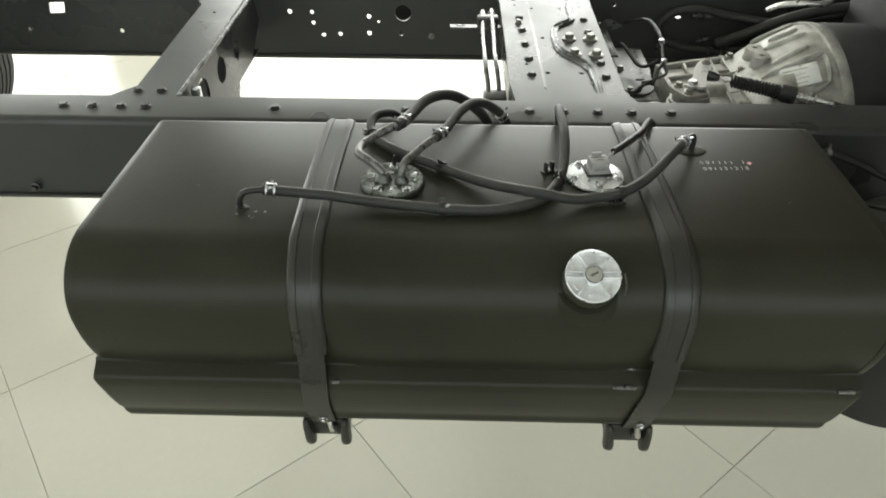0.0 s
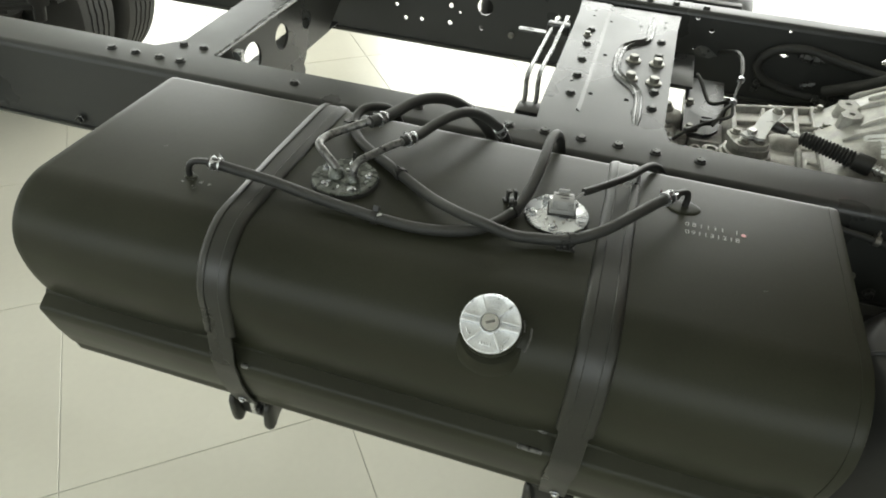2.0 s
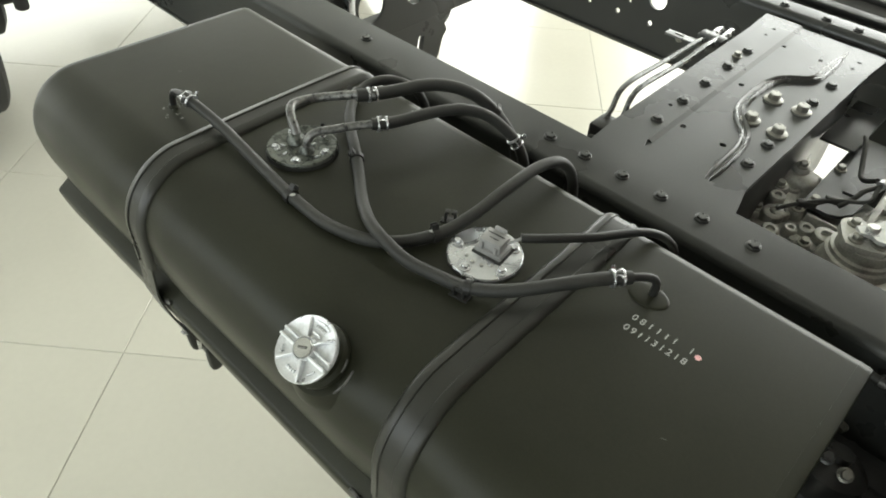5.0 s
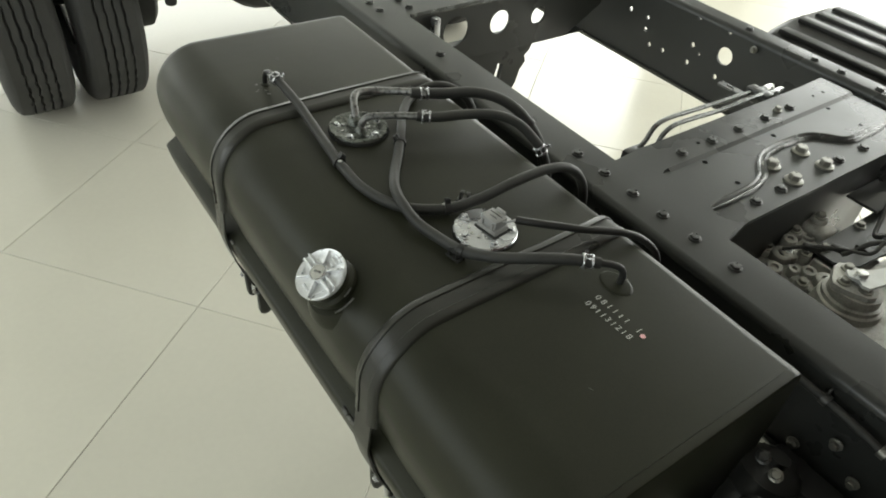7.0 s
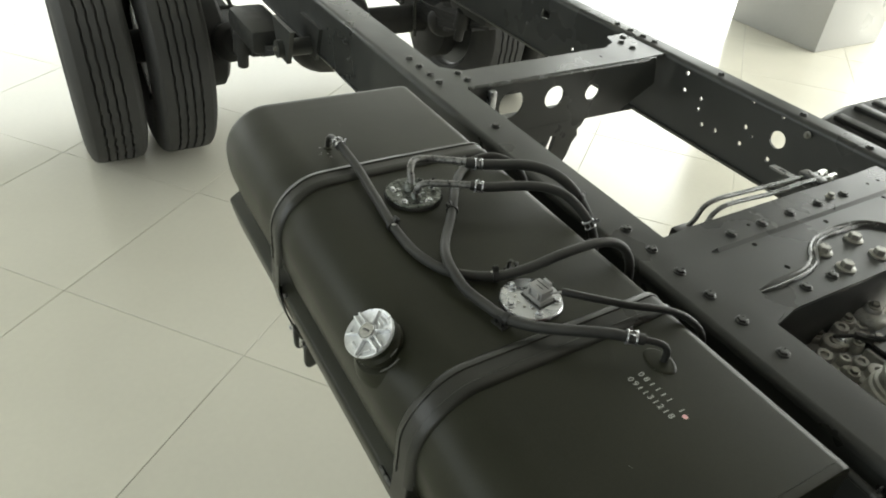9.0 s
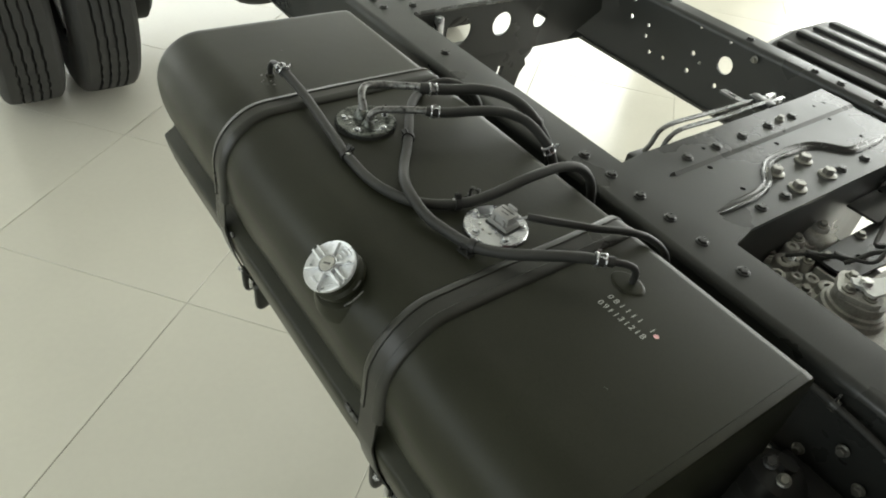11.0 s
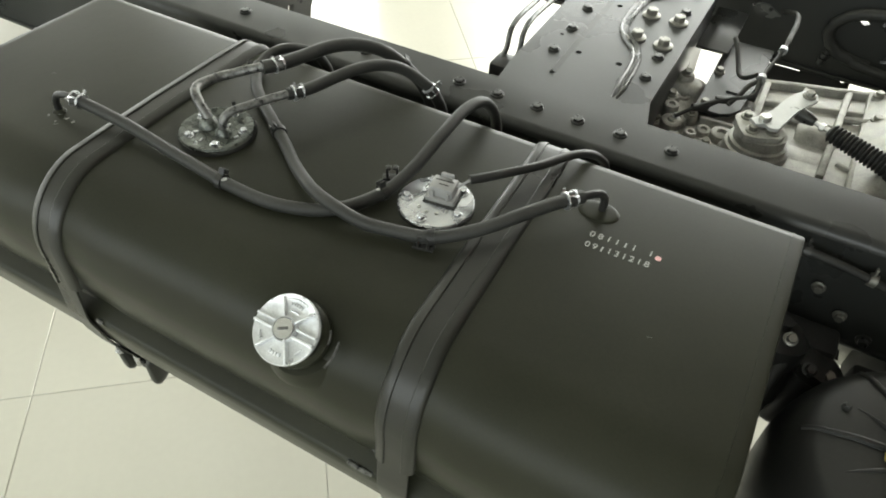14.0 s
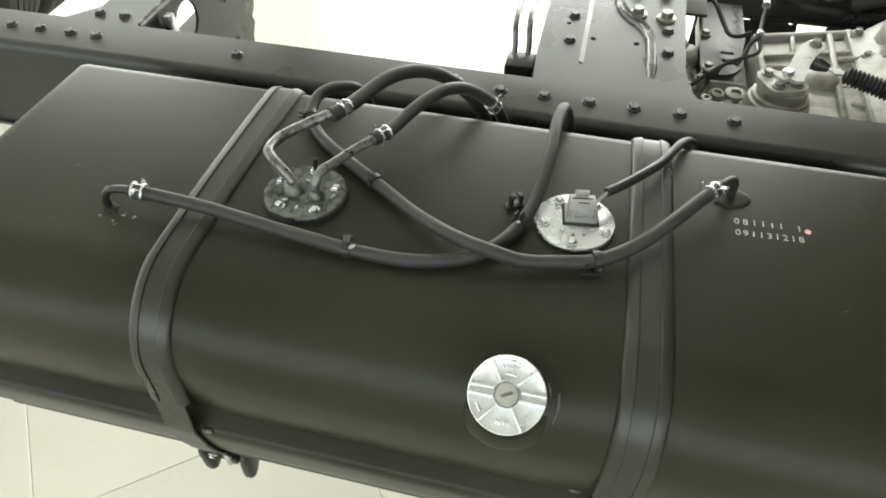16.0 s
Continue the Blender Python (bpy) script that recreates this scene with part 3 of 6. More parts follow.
    part("dark_slot_bar", bm, PIPE_DULL, boss, "dull bar drawing the dark of the key slot")
    # two rows of worn raised marks that cannot be read
    for a in (78, 85, 92, 99, 106, 258, 266, 274, 282):
        q = m @ Matrix.Rotation(radians(a), 4, "Z")
        bm = bmesh.new()
        add_box(bm, (0.0196, -0.0008, -0.003), (0.0226, 0.0008, 0.0004), 0.0003, q)
        part("raised_mark", bm, CAST_CAP, cap)
    # pressed arches and marks on the cap's face
    for r0, a0, a1 in ((0.0155, 72, 104), (0.0255, 70, 112), (0.0235, 205, 222), (0.0225, 318, 336)):
        bm = bmesh.new()
        add_tube(bm, [m @ Vector((r0 * math.cos(radians(a)), r0 * math.sin(radians(a)), -0.0004)) for a in (a0, (a0 + a1) / 2, a1)], 0.0010, 6, step=0.003)
        part("raised_mark", bm, CAST_CAP, cap)
    for r0, d0, a0, a1, mat in ((0.0400, -0.020, -22, 14, PIPE_DULL), (0.0330, -0.016, 6, 26, PIPE_DULL)):
        bm = bmesh.new()
        add_tube(bm, [m @ Vector((r0 * math.cos(radians(a)), r0 * math.sin(radians(a)), d0)) for a in (a0, (a0 + a1) / 2, a1)], 0.0010, 8, step=0.004)
        part("cap_tether", bm, mat, cap, "small dull wire tether")

    # fuel pick-up flange with two pipes
    c = (-0.0541, 0.710)
    m = Matrix.Translation((c[0], c[1], TOP))
    bm = bmesh.new()
    add_lathe(bm, [(0, -0.002), (0.0412, -0.002), (0.0414, 0.002), (0.0400, 0.004), (0, 0.004)], m, 40)
    part("gasket", bm, RUBBER, tank)
    bm = bmesh.new()
    add_lathe(bm, [(0, 0.003), (0.0398, 0.003), (0.0403, 0.0055), (0.0390, 0.0075), (0.034, 0.0078), (0.030, 0.0066), (0, 0.0066)], m, 40)
    unit = part("pickup_flange", bm, PICKUP_PLATE, tank, "greenish plated round fuel pick-up flange")
    for k in range(5):
        a = radians(20 + 72 * k)
        again("flange_screw", SMALL_BOLT, place((c[0] + 0.030 * math.cos(a), c[1] + 0.030 * math.sin(a), TOP + 0.0060)), unit, "dull screw")
    for k in range(9):
        a, rr = radians(13 + 43 * k), 0.011 + 0.0022 * k
        bm = bmesh.new()
        q = Matrix.Translation((c[0] + rr * math.cos(a), c[1] + rr * math.sin(a), TOP + 0.0068)) @ Matrix.Rotation(a * 1.7, 4, "Z")
        add_box(bm, (-0.0028, -0.0011, -0.0005), (0.0028, 0.0011, 0.0011), 0.0004, q)
        part("solder_lug", bm, ZINC, unit)
    bm = bmesh.new()
    add_tube(bm, [(-0.066, 0.711, 0.820), (-0.068, 0.713, 0.834), (-0.085, 0.720, 0.8470), (-0.098, 0.734, 0.8485), (-0.0965, 0.757, 0.8465), (-0.085, 0.774, 0.8475), (-0.068, 0.788, 0.8515), (-0.050, 0.800, 0.8560), (-0.040, 0.811, 0.8555)], 0.0054, 12)
    part("outlet_pipe", bm, PIPE_DULL, unit, "stained bent metal outlet pipe")
    bm = bmesh.new()
    add_tube(bm, [(-0.042, 0.707, 0.820), (-0.0415, 0.709, 0.838), (-0.038, 0.718, 0.8460), (-0.027, 0.733, 0.8490), (-0.015, 0.752, 0.8505), (0.000, 0.771, 0.8525), (0.007, 0.782, 0.8525)], 0.0048, 12)
    part("return_pipe", bm, PIPE_DULL, unit, "stained bent metal return pipe")
    bm = bmesh.new()
    add_lathe(bm, [(0.012, 0.006), (0.0105, 0.011), (0.006, 0.016), (0, 0.016)], Matrix.Translation((-0.066, 0.711, TOP)), 18)
    add_lathe(bm, [(0.009, 0.006), (0.0080, 0.010), (0.005, 0.014), (0, 0.014)], Matrix.Translation((-0.042, 0.707, TOP)), 18)
    part("pipe_boss", bm, PICKUP_PLATE, unit)
    bm = bmesh.new()
    add_tube(bm, [(-0.054, 0.738, TOP + 0.005), (-0.054, 0.740, TOP + 0.016), (-0.053, 0.740, TOP + 0.024)], 0.0022, 8)
    part("terminal_post", bm, BLACK_PLASTIC, unit)

    # level sender with its plug
    c = (0.2045, 0.7325)
    m = Matrix.Translation((c[0], c[1], TOP))
    bm = bmesh.new()
    add_lathe(bm, [(0, -0.002), (0.0385, -0.002), (0.0388, 0.0015), (0, 0.0015)], m, 40)
    part("gasket", bm, RUBBER, tank)
    bm = bmesh.new()
    add_lathe(bm, [(0, 0.0012), (0.0374, 0.0012), (0.0378, 0.0030), (0.0366, 0.0044), (0.021, 0.0044), (0.0195, 0.0052), (0, 0.0052)], m, 48)
    send = part("sender_flange", bm, ZINC, tank, "shiny zinc-plated round fuel level sender")
    for k in range(5):
        a = radians(54 + 72 * k)
        again("flange_screw", SMALL_BOLT, place((c[0] + 0.0295 * math.cos(a), c[1] + 0.0295 * math.sin(a), TOP + 0.0044), spin=k * 17), send, "small screw")
    for k in range(4):
        a = radians(-120 + 30 * k)
        bm = bmesh.new()
        add_lathe(bm, [(0, 0), (0.0022, 0), (0.0018, 0.0014), (0, 0.0016)], place((c[0] + 0.019 * math.cos(a), c[1] + 0.019 * math.sin(a), TOP + 0.0048)), 10)
        part("rivet", bm, STEEL, send)
    bm = bmesh.new()
    q = Matrix.Translation((c[0] + 0.004, c[1] + 0.007, TOP + 0.004)) @ Matrix.Rotation(radians(8), 4, "Z")
    add_box(bm, (-0.0150, -0.0120, 0.001), (0.0150, 0.0110, 0.0085), 0.0016, q)
    add_box(bm, (-0.0122, -0.0095, 0.008), (0.0122, 0.0100, 0.0195), 0.0014, q)
    plug = part("plug", bm, GREY_PLASTIC, send, "grey plastic electrical plug")
    bm = bmesh.new()
    add_box(bm, (-0.0168, -0.0138, 0.0), (0.0168, 0.0126, 0.0032), 0.0012, q)
    part("plug_seal", bm, RUBBER, plug, "black rubber seal")
    # black strips laid on top draw the shade of two grooves
    for x0, x1, y0, y1 in ((-0.0095, 0.0095, 0.0030, 0.0042), (-0.0040, 0.0060, -0.0030, -0.0018)):
        bm = bmesh.new()
        add_box(bm, (x0, y0, 0.0190), (x1, y1, 0.0199), 0.0002, q)
        part("dark_groove_strip", bm, BLACK_PLASTIC, plug)
    bm = bmesh.new()
    add_box(bm, (-0.0095, -0.0118, 0.0085), (-0.0060, -0.0088, 0.0160), 0.0008, q)
    add_box(bm, (0.0060, -0.0118, 0.0085), (0.0095, -0.0088, 0.0160), 0.0008, q)
    add_box(bm, (-0.0065, 0.0095, 0.0150), (0.0065, 0.0128, 0.0225), 0.0008, q)
    part("plug_latch", bm, GREY_PLASTIC, plug)

    # vent stubs: bent tubes on welded pads
    for pts, pad, rx, ry in (([(-0.233, 0.652, TOP - 0.004), (-0.2335, 0.6525, TOP + 0.010), (-0.228, 0.654, TOP + 0.0200), (-0.217, 0.655, TOP + 0.0235), (-0.196, 0.6545, TOP + 0.0260)], (-0.231, 0.651), 0.0085, 0.0065),
                             ([(0.3480, 0.807, TOP - 0.004), (0.349, 0.808, TOP + 0.011), (0.3460, 0.806, TOP + 0.0205), (0.339, 0.797, TOP + 0.0250), (0.324, 0.777, TOP + 0.0262)], (0.3465, 0.804), 0.021, 0.015)):
        bm = bmesh.new()
        add_lathe(bm, [(0.9, -1), (1.0, 0.2), (0.94, 0.75), (0.84, 0.95), (0.5, 1.0), (0.2, 1.0), (0, 1.0)], Matrix.Translation((*pad, TOP)) @ Matrix.Diagonal((rx, ry, 0.0016, 1)), 28)
        part("weld_pad", bm, TANK_PAINT, tank)
        bm = bmesh.new()
        add_tube(bm, pts, 0.0040, 12)
        part("vent_stub", bm, BLACK_PLASTIC, tank, "bent metal vent stub")
    for x, y, a in ((0.436, 0.681, 20), (-0.30, 0.70, 35)):
        bm = bmesh.new()
        add_box(bm, (-0.0022, -0.0003, -0.0003), (0.0022, 0.0003, 0.0002), 0, Matrix.Translation((x, y, TOP)) @ Matrix.Rotation(radians(a), 4, "Z"))
        part("scratch", bm, PIPE_DULL, tank, "tiny pale scratch")
    # weld spatter beside the front stub
    rnd = random.Random(5)
    for k in range(9):
        x, y, r = -0.222 + rnd.uniform(-0.014, 0.022), 0.641 + rnd.uniform(-0.010, 0.008), rnd.uniform(0.0006, 0.0016)
        bm = bmesh.new()
        add_lathe(bm, [(1.1, -0.5), (1.0, 0.2), (0.5, 0.7), (0, 0.8)], Matrix.Translation((x, y, TOP)) @ Matrix.Rotation(k * 1.3, 4, "Z") @ Matrix.Diagonal((r * 1.6, r, 0.0006, 1)), 8)
        part("weld_spatter", bm, PIPE_DULL, tank, "tiny bright weld spatter")
    return tank


build_tank()


def marking(text, at, size, mat=STENCIL):
    """Letters laid flat as a mesh."""
    cu = bpy.data.curves.new("digit", "FONT")
    cu.body, cu.size, cu.extrude, cu.align_x, cu.align_y = text, size, 0.00015, "CENTER", "CENTER"
    ob = new("digit", cu)
    me = bpy.data.meshes.new_from_object(ob.evaluated_get(bpy.context.evaluated_depsgraph_get()))
    bpy.data.objects.remove(ob)
    me.materials.clear()
    me.materials.append(mat)
    me.name = "digit"
    return me


def build_marking():
    """Two rows of inspection digits stamped on the tank's top; what cannot be read is bars."""
    code = thing("stamped_code", (0.38, 0.765, TOP + 0.0006), "two rows of faint white stamped digits on the black tank top", "marking")
    rows = ((["0", "8", "1", "1", "|", "1", " ", "1"], 0.3525, 0.7712, 0.0080), (["0", "9", "|", "1", "3", "1", "2", "1", "8"], 0.3530, 0.7560, 0.0070))
    for chars, x, y, step in rows:
        for k, ch in enumerate(chars):
            at = (x + k * step, y + 0.0004 * k, TOP + 0.0006)
            if ch == " ":
                continue
            if ch == "|":
                bm = bmesh.new()
                add_box(bm, (-0.0007, -0.0032, -0.0001), (0.0007, 0.0032, 0.0002), 0, Matrix.Translation(at))
                part("bar", bm, STENCIL, code)
            else:
                me = marking(ch, at, 0.0105)
                again("digit", me, Matrix.Translation(at), code)
    bm = bmesh.new()
    add_lathe(bm, [(0, -0.0002), (0.0030, -0.0002), (0.0028, 0.0003), (0, 0.0003)], Matrix.Translation((0.416, 0.7718, TOP + 0.0006)), 14)
    part("paint_dot", bm, PINK_DOT, code, "small pink paint dot")


build_marking()


# ---- straps, liners and support arms ----


def strap_path(d):
    """From the bolt under the tank up the front, over the top and down behind, d clear of the tank."""
    p = [(0.571, 0.5240 - d), (0.5595, 0.5330 - d), (0.5480 - d, 0.5660), (0.5395 - d, 0.5960), (0.5330 - d, 0.6270), (0.5300 - d, 0.6420), (0.5296 - d, 0.6520), (0.5310 - d, 0.6700), (0.5325 - d, 0.6950), (0.5333 - d, 0.7200)]
    p += arc(0.612, TOP - 0.078, 0.0785 + d, 174, 90, 14)
    p += [(0.66, TOP + 0.0005 + d), (0.72, TOP + 0.0005 + d), (0.78, TOP + 0.0005 + d), (0.84, TOP + 0.0005 + d)]
    p += arc(0.865, TOP - 0.020, 0.0205 + d, 85, 0, 5)
    p += [(0.8860 + d, 0.70), (0.8860 + d, 0.60)]
    return p


def build_strap(xc, keys):
    """keys: how far the strap strays sideways, as (place along it, metres)."""
    st = thing("tank_strap", (xc, 0.71, 0.54), "black painted steel strap with rubber liner round the fuel tank", "strap", "straps round the fuel tank")

    def drift(y, z):
        u = min(y, 0.886) if y > 0.56 else 0.56 - max(0.0, 0.80 - z)
        if z < 0.60:
            u = 0.32
        for (u0, d0), (u1, d1) in zip(keys, keys[1:]):
            if u0 >= u >= u1:
                k = (u0 - u) / (u0 - u1)
                return d0 + (d1 - d0) * k * k * (3 - 2 * k)
        return keys[-1][1]

    def along(path, section):
        """Sweeps a closed section of (across, outward) along a path of (y, z)."""
        rings, n = [], len(path)
        for i, (y, z) in enumerate(path):
            a, b = path[max(i - 1, 0)], path[min(i + 1, n - 1)]
            d = Vector((b[0] - a[0], b[1] - a[1])).normalized()
            rings.append([Vector((xc + drift(y, z) + u, y - d[1] * v, z + d[0] * v)) for u, v in section])
        q = bmesh.new()
        add_rings(q, rings)
        return q

    w = 0.0162
    part("steel_band", along(strap_path(0.0016), [(-w, 0), (-w, 0.0018), (-w + 0.0006, 0.0024), (w - 0.0006, 0.0024), (w, 0.0018), (w, 0)]), STRAP_PAINT, st)
    lip = [(0.0086, 0.0032), (0.0088, 0.0050), (0.0095, 0.0055), (0.0125, 0.0052), (0.0165, 0.0042), (0.0186, 0.0030), (0.0200, 0.0012), (0.0206, -0.0012)]
    section = [(-u, v) for u, v in lip[::-1]] + lip
    top = [q for q in strap_path(0.0) if q[1] > 0.690]
    part("rubber_liner", along(top, section), STRAP_PAINT, st, "painted rubber liner folded over both edges of the strap")
    xb = xc + drift(0.55, 0.55)
    bm = bmesh.new()
    add_tube(bm, [(xb + 0.004, 0.566, 0.545), (xb + 0.006, 0.562, 0.525), (xb + 0.009, 0.560, 0.508)], 0.004, 8)
    part("tension_bolt", bm, STEEL, st, "bright threaded tension bolt")
    again("nut", SMALL_BOLT, place((xb + 0.003, 0.5480, 0.5500), (0, -1, -0.30)), st, "bright nut")


def build_support(xc):
    su = thing("tank_support", (xc, 0.75, 0.50), "black pressed channel arm under the fuel tank", "bracket", "tank support arms")
    z1, z0 = 0.5250, 0.4720
    bm = bmesh.new()
    add_box(bm, (xc - 0.026, 0.566, z1 - 0.005), (xc + 0.026, 0.955, z1), 0.0015)
    arm = part("channel_arm", bm, STRAP_PAINT, su)
    # the two side walls end in rolled, barrel-shaped lips in front
    for s, lean in ((-1, 0.004), (1, 0.001)):
        rings = []
        for y, grow, cut in ((0.558, 0.0030, 0.010), (0.5595, 0.0060, 0.004), (0.564, 0.0078, 0.0), (0.571, 0.0074, 0.0), (0.580, 0.0048, 0.002), (0.592, 0.0030, 0.004), (0.955, 0.0030, 0.004)):
            ring = []
            for k in range(18):
                a = 2 * math.pi * k / 18
                u, v = math.cos(a), math.sin(a)
                # a tall rounded wall, thicker at its foot
                z = (z1 + z0) / 2 + ((z1 - z0) / 2 - cut) * math.copysign(abs(v) ** 0.55, v)
                foot = max(0.0, (z1 - z) / (z1 - z0))
                ring.append(Vector((xc + s * 0.0270 - s * lean * foot + grow * (0.75 + 0.45 * foot * foot) * math.copysign(abs(u) ** 0.7, u), y, z)))
            rings.append(ring)
        bm = bmesh.new()
        add_rings(bm, rings)
        part("side_wall", bm, STRAP_PAINT, arm)
    bm = bmesh.new()
    add_box(bm, (xc - 0.026, 0.571, z0 + 0.012), (xc + 0.026, 0.576, z1 - 0.003), 0.0015)
    part("end_web", bm, STRAP_PAINT, arm)
    bm = bmesh.new()
    add_box(bm, (xc - 0.029, 0.900, 0.48), (xc + 0.029, 0.9535, 0.70), 0.004)
    part("foot_plate", bm, STRAP_PAINT, su)
    bm = bmesh.new()
    add_box(bm, (xc + 0.004, 0.562, 0.498), (xc + 0.016, 0.5715, 0.514), 0.003)
    part("anchor_block", bm, BOLT_STEEL, arm)


build_strap(-0.1465, ((0.886, 0.004), (0.80, 0.0015), (0.70, 0.0005), (0.612, 0.0028), (0.55, 0.0048), (0.50, 0.0052), (0.44, 0.0042), (0.32, -0.001)))
build_strap(0.2765, ((0.886, -0.006), (0.80, -0.0025), (0.72, -0.0015), (0.66, -0.0002), (0.60, 0.0012), (0.55, 0.0030), (0.50, 0.0030), (0.44, 0.0012), (0.40, 0.0005), (0.32, -0.0035)))
for xc in (-0.1485, 0.2700):
    build_support(xc)


# ---- hoses ----


def clamp_mesh():
    """A spring-steel hose clamp, its bore along z: two bright hoops with dark windows between their cross bars."""
    bm = bmesh.new()
    seg = 30
    add_lathe(bm, [(0.0064, -0.0058), (0.0084, -0.0058), (0.0087, -0.0047), (0.0084, -0.0036), (0.0076, -0.0034), (0.0076, 0.0034), (0.0084, 0.0036), (0.0087, 0.0047), (0.0084, 0.0058), (0.0064, 0.0058)], seg=seg)
    bmesh.ops.recalc_face_normals(bm, faces=bm.faces[:])
    for f in bm.faces:
        c = f.calc_center_median()
        k = int(math.degrees(math.atan2(c.y, c.x)) % 360 / (360 / seg))
        if abs(c.z) < 0.003 and k not in (0, 4, 12, 17, 25):
            f.material_index = 1
    me = bpy.data.meshes.new("hose_clamp")
    bm.to_mesh(me)
    bm.free()
    me.materials.append(ZINC)
    me.materials.append(RUBBER)
    return me


def tang_mesh(length):
    """A narrow bent tongue of spring steel that stands off the clamp along +x."""
    bm = bmesh.new()
    rings = []
    for x, y in ((0.0080, 0.0), (0.0080 + length * 0.5, 0.0003), (0.0080 + length * 0.8, 0.0014), (0.0080 + length, 0.0032)):
        rings.append([Vector((x, y - 0.0005, -0.0020)), Vector((x, y + 0.0005, -0.0020)), Vector((x, y + 0.0005, 0.0020)), Vector((x, y - 0.0005, 0.0020))])
    add_rings(bm, rings)
    me = bpy.data.meshes.new("tang")
    bm.to_mesh(me)
    bm.free()
    me.materials.append(ZINC)
    return me


LONG_TANG, SHORT_TANG = tang_mesh(0.0075), tang_mesh(0.0050)
CLAMP = clamp_mesh()


def clip_mesh():
    """A black plastic clip that wraps a hose and carries a small standing tab."""
    bm = bmesh.new()
    add_lathe(bm, [(0.0066, -0.0035), (0.0082, -0.0035), (0.0082, 0.0035), (0.0066, 0.0035)], seg=18)
    add_box(bm, (0.0070, -0.004, -0.0035), (0.0125, -0.0022, 0.0035), 0.0005)
    add_box(bm, (0.0070, 0.002, -0.0035), (0.0140, 0.0036, 0.0035), 0.0005)
    me = bpy.data.meshes.new("hose_clip")
    bmesh.ops.recalc_face_normals(bm, faces=bm.faces[:])
    bm.to_mesh(me)
    bm.free()
    me.materials.append(BLACK_PLASTIC)
    return me


CLIP = clip_mesh()


def build_hose(points, radius, label, clamps=(), clips=()):
    base = points[len(points) // 2]
    h = thing("fuel_hose", base, label, "hose", "hoses over the fuel tank")
    bm = bmesh.new()
    add_tube(bm, points, radius, 14)
    part("rubber_tube", bm, RUBBER, h)
    for at, way, spin in clamps:
        m = place(at, way, spin)
        clamp = again("hose_clamp", CLAMP, m, h, "bright spring steel hose clamp")
        again("tang", LONG_TANG, m @ Matrix.Rotation(radians(62), 4, "Z"), clamp)
        again("tang", SHORT_TANG, m @ Matrix.Rotation(radians(-56), 4, "Z"), clamp)
    for at, way, spin in clips:
        again("hose_clip", CLIP, place(at, way, spin), h, "black plastic hose clip")
    return h


R_HOSE = 0.0064
build_hose([(-0.203, 0.654, 0.8442), (-0.173, 0.657, 0.8390), (-0.129, 0.657, 0.8350), (-0.093, 0.655, 0.8310), (-0.058, 0.652, 0.8282), (-0.026, 0.649, 0.8270), (0.004, 0.646, 0.8260), (0.032, 0.645, 0.8250), (0.063, 0.645, 0.8250),
            (0.093, 0.651, 0.8250), (0.120, 0.663, 0.8250), (0.143, 0.686, 0.8256), (0.159, 0.719, 0.8272), (0.167, 0.755, 0.8338), (0.171, 0.800, 0.8437), (0.171, 0.854, 0.8445), (0.175, 0.893, 0.8330), (0.181, 0.915, 0.800), (0.184, 0.921, 0.740), (0.184, 0.921, 0.66)],
           R_HOSE, "black rubber vent hose lying across the tank top", [((-0.1935, 0.6545, 0.8435), (1, 0.08, -0.14), 70)], [((0.0105, 0.6455, 0.8258), (1, 0.0, -0.03), 60), ((0.1565, 0.712, 0.8270), (0.4, 0.9, 0.05), 80)])
build_hose([(0.332, 0.786, 0.8450), (0.313, 0.761, 0.8465), (0.293, 0.735, 0.8440), (0.273, 0.712, 0.8390), (0.251, 0.693, 0.8335), (0.224, 0.679, 0.8285), (0.190, 0.671, 0.8270), (0.164, 0.664, 0.8300), (0.133, 0.663, 0.8375), (0.102, 0.672, 0.8375), (0.064, 0.696, 0.8305),
            (0.030, 0.722, 0.8260), (-0.007, 0.748, 0.8255), (-0.048, 0.776, 0.8250), (-0.077, 0.802, 0.8250), (-0.093, 0.829, 0.8275), (-0.094, 0.856, 0.8314), (-0.080, 0.879, 0.8300), (-0.062, 0.902, 0.812), (-0.054, 0.914, 0.765), (-0.052, 0.918, 0.66)],
           R_HOSE, "black rubber vent hose crossing over another on the tank", [((0.3235, 0.775, 0.8458), (0.6, 0.8, -0.03), 60)], [((0.0075, 0.738, 0.8255), (-0.8, 0.6, 0), 60), ((-0.0925, 0.825, 0.8270), (-0.35, 0.9, 0.08), 20), ((0.228, 0.681, 0.8290), (0.9, 0.4, 0), -60)])
build_hose([(-0.054, 0.793, 0.8555), (-0.044, 0.812, 0.8540), (-0.033, 0.842, 0.8525), (-0.022, 0.868, 0.8530), (-0.008, 0.890, 0.8512), (0.010, 0.909, 0.8452), (0.030, 0.924, 0.8330), (0.052, 0.934, 0.8130), (0.072, 0.939, 0.7880), (0.084, 0.939, 0.75), (0.088, 0.938, 0.66)],
           0.0078, "thick black rubber fuel feed hose arching to the rail", [((-0.0455, 0.809, 0.8542), (0.35, 0.93, -0.03), 60)], [((0.046, 0.932, 0.820), (0.65, 0.4, -0.6), 10)])
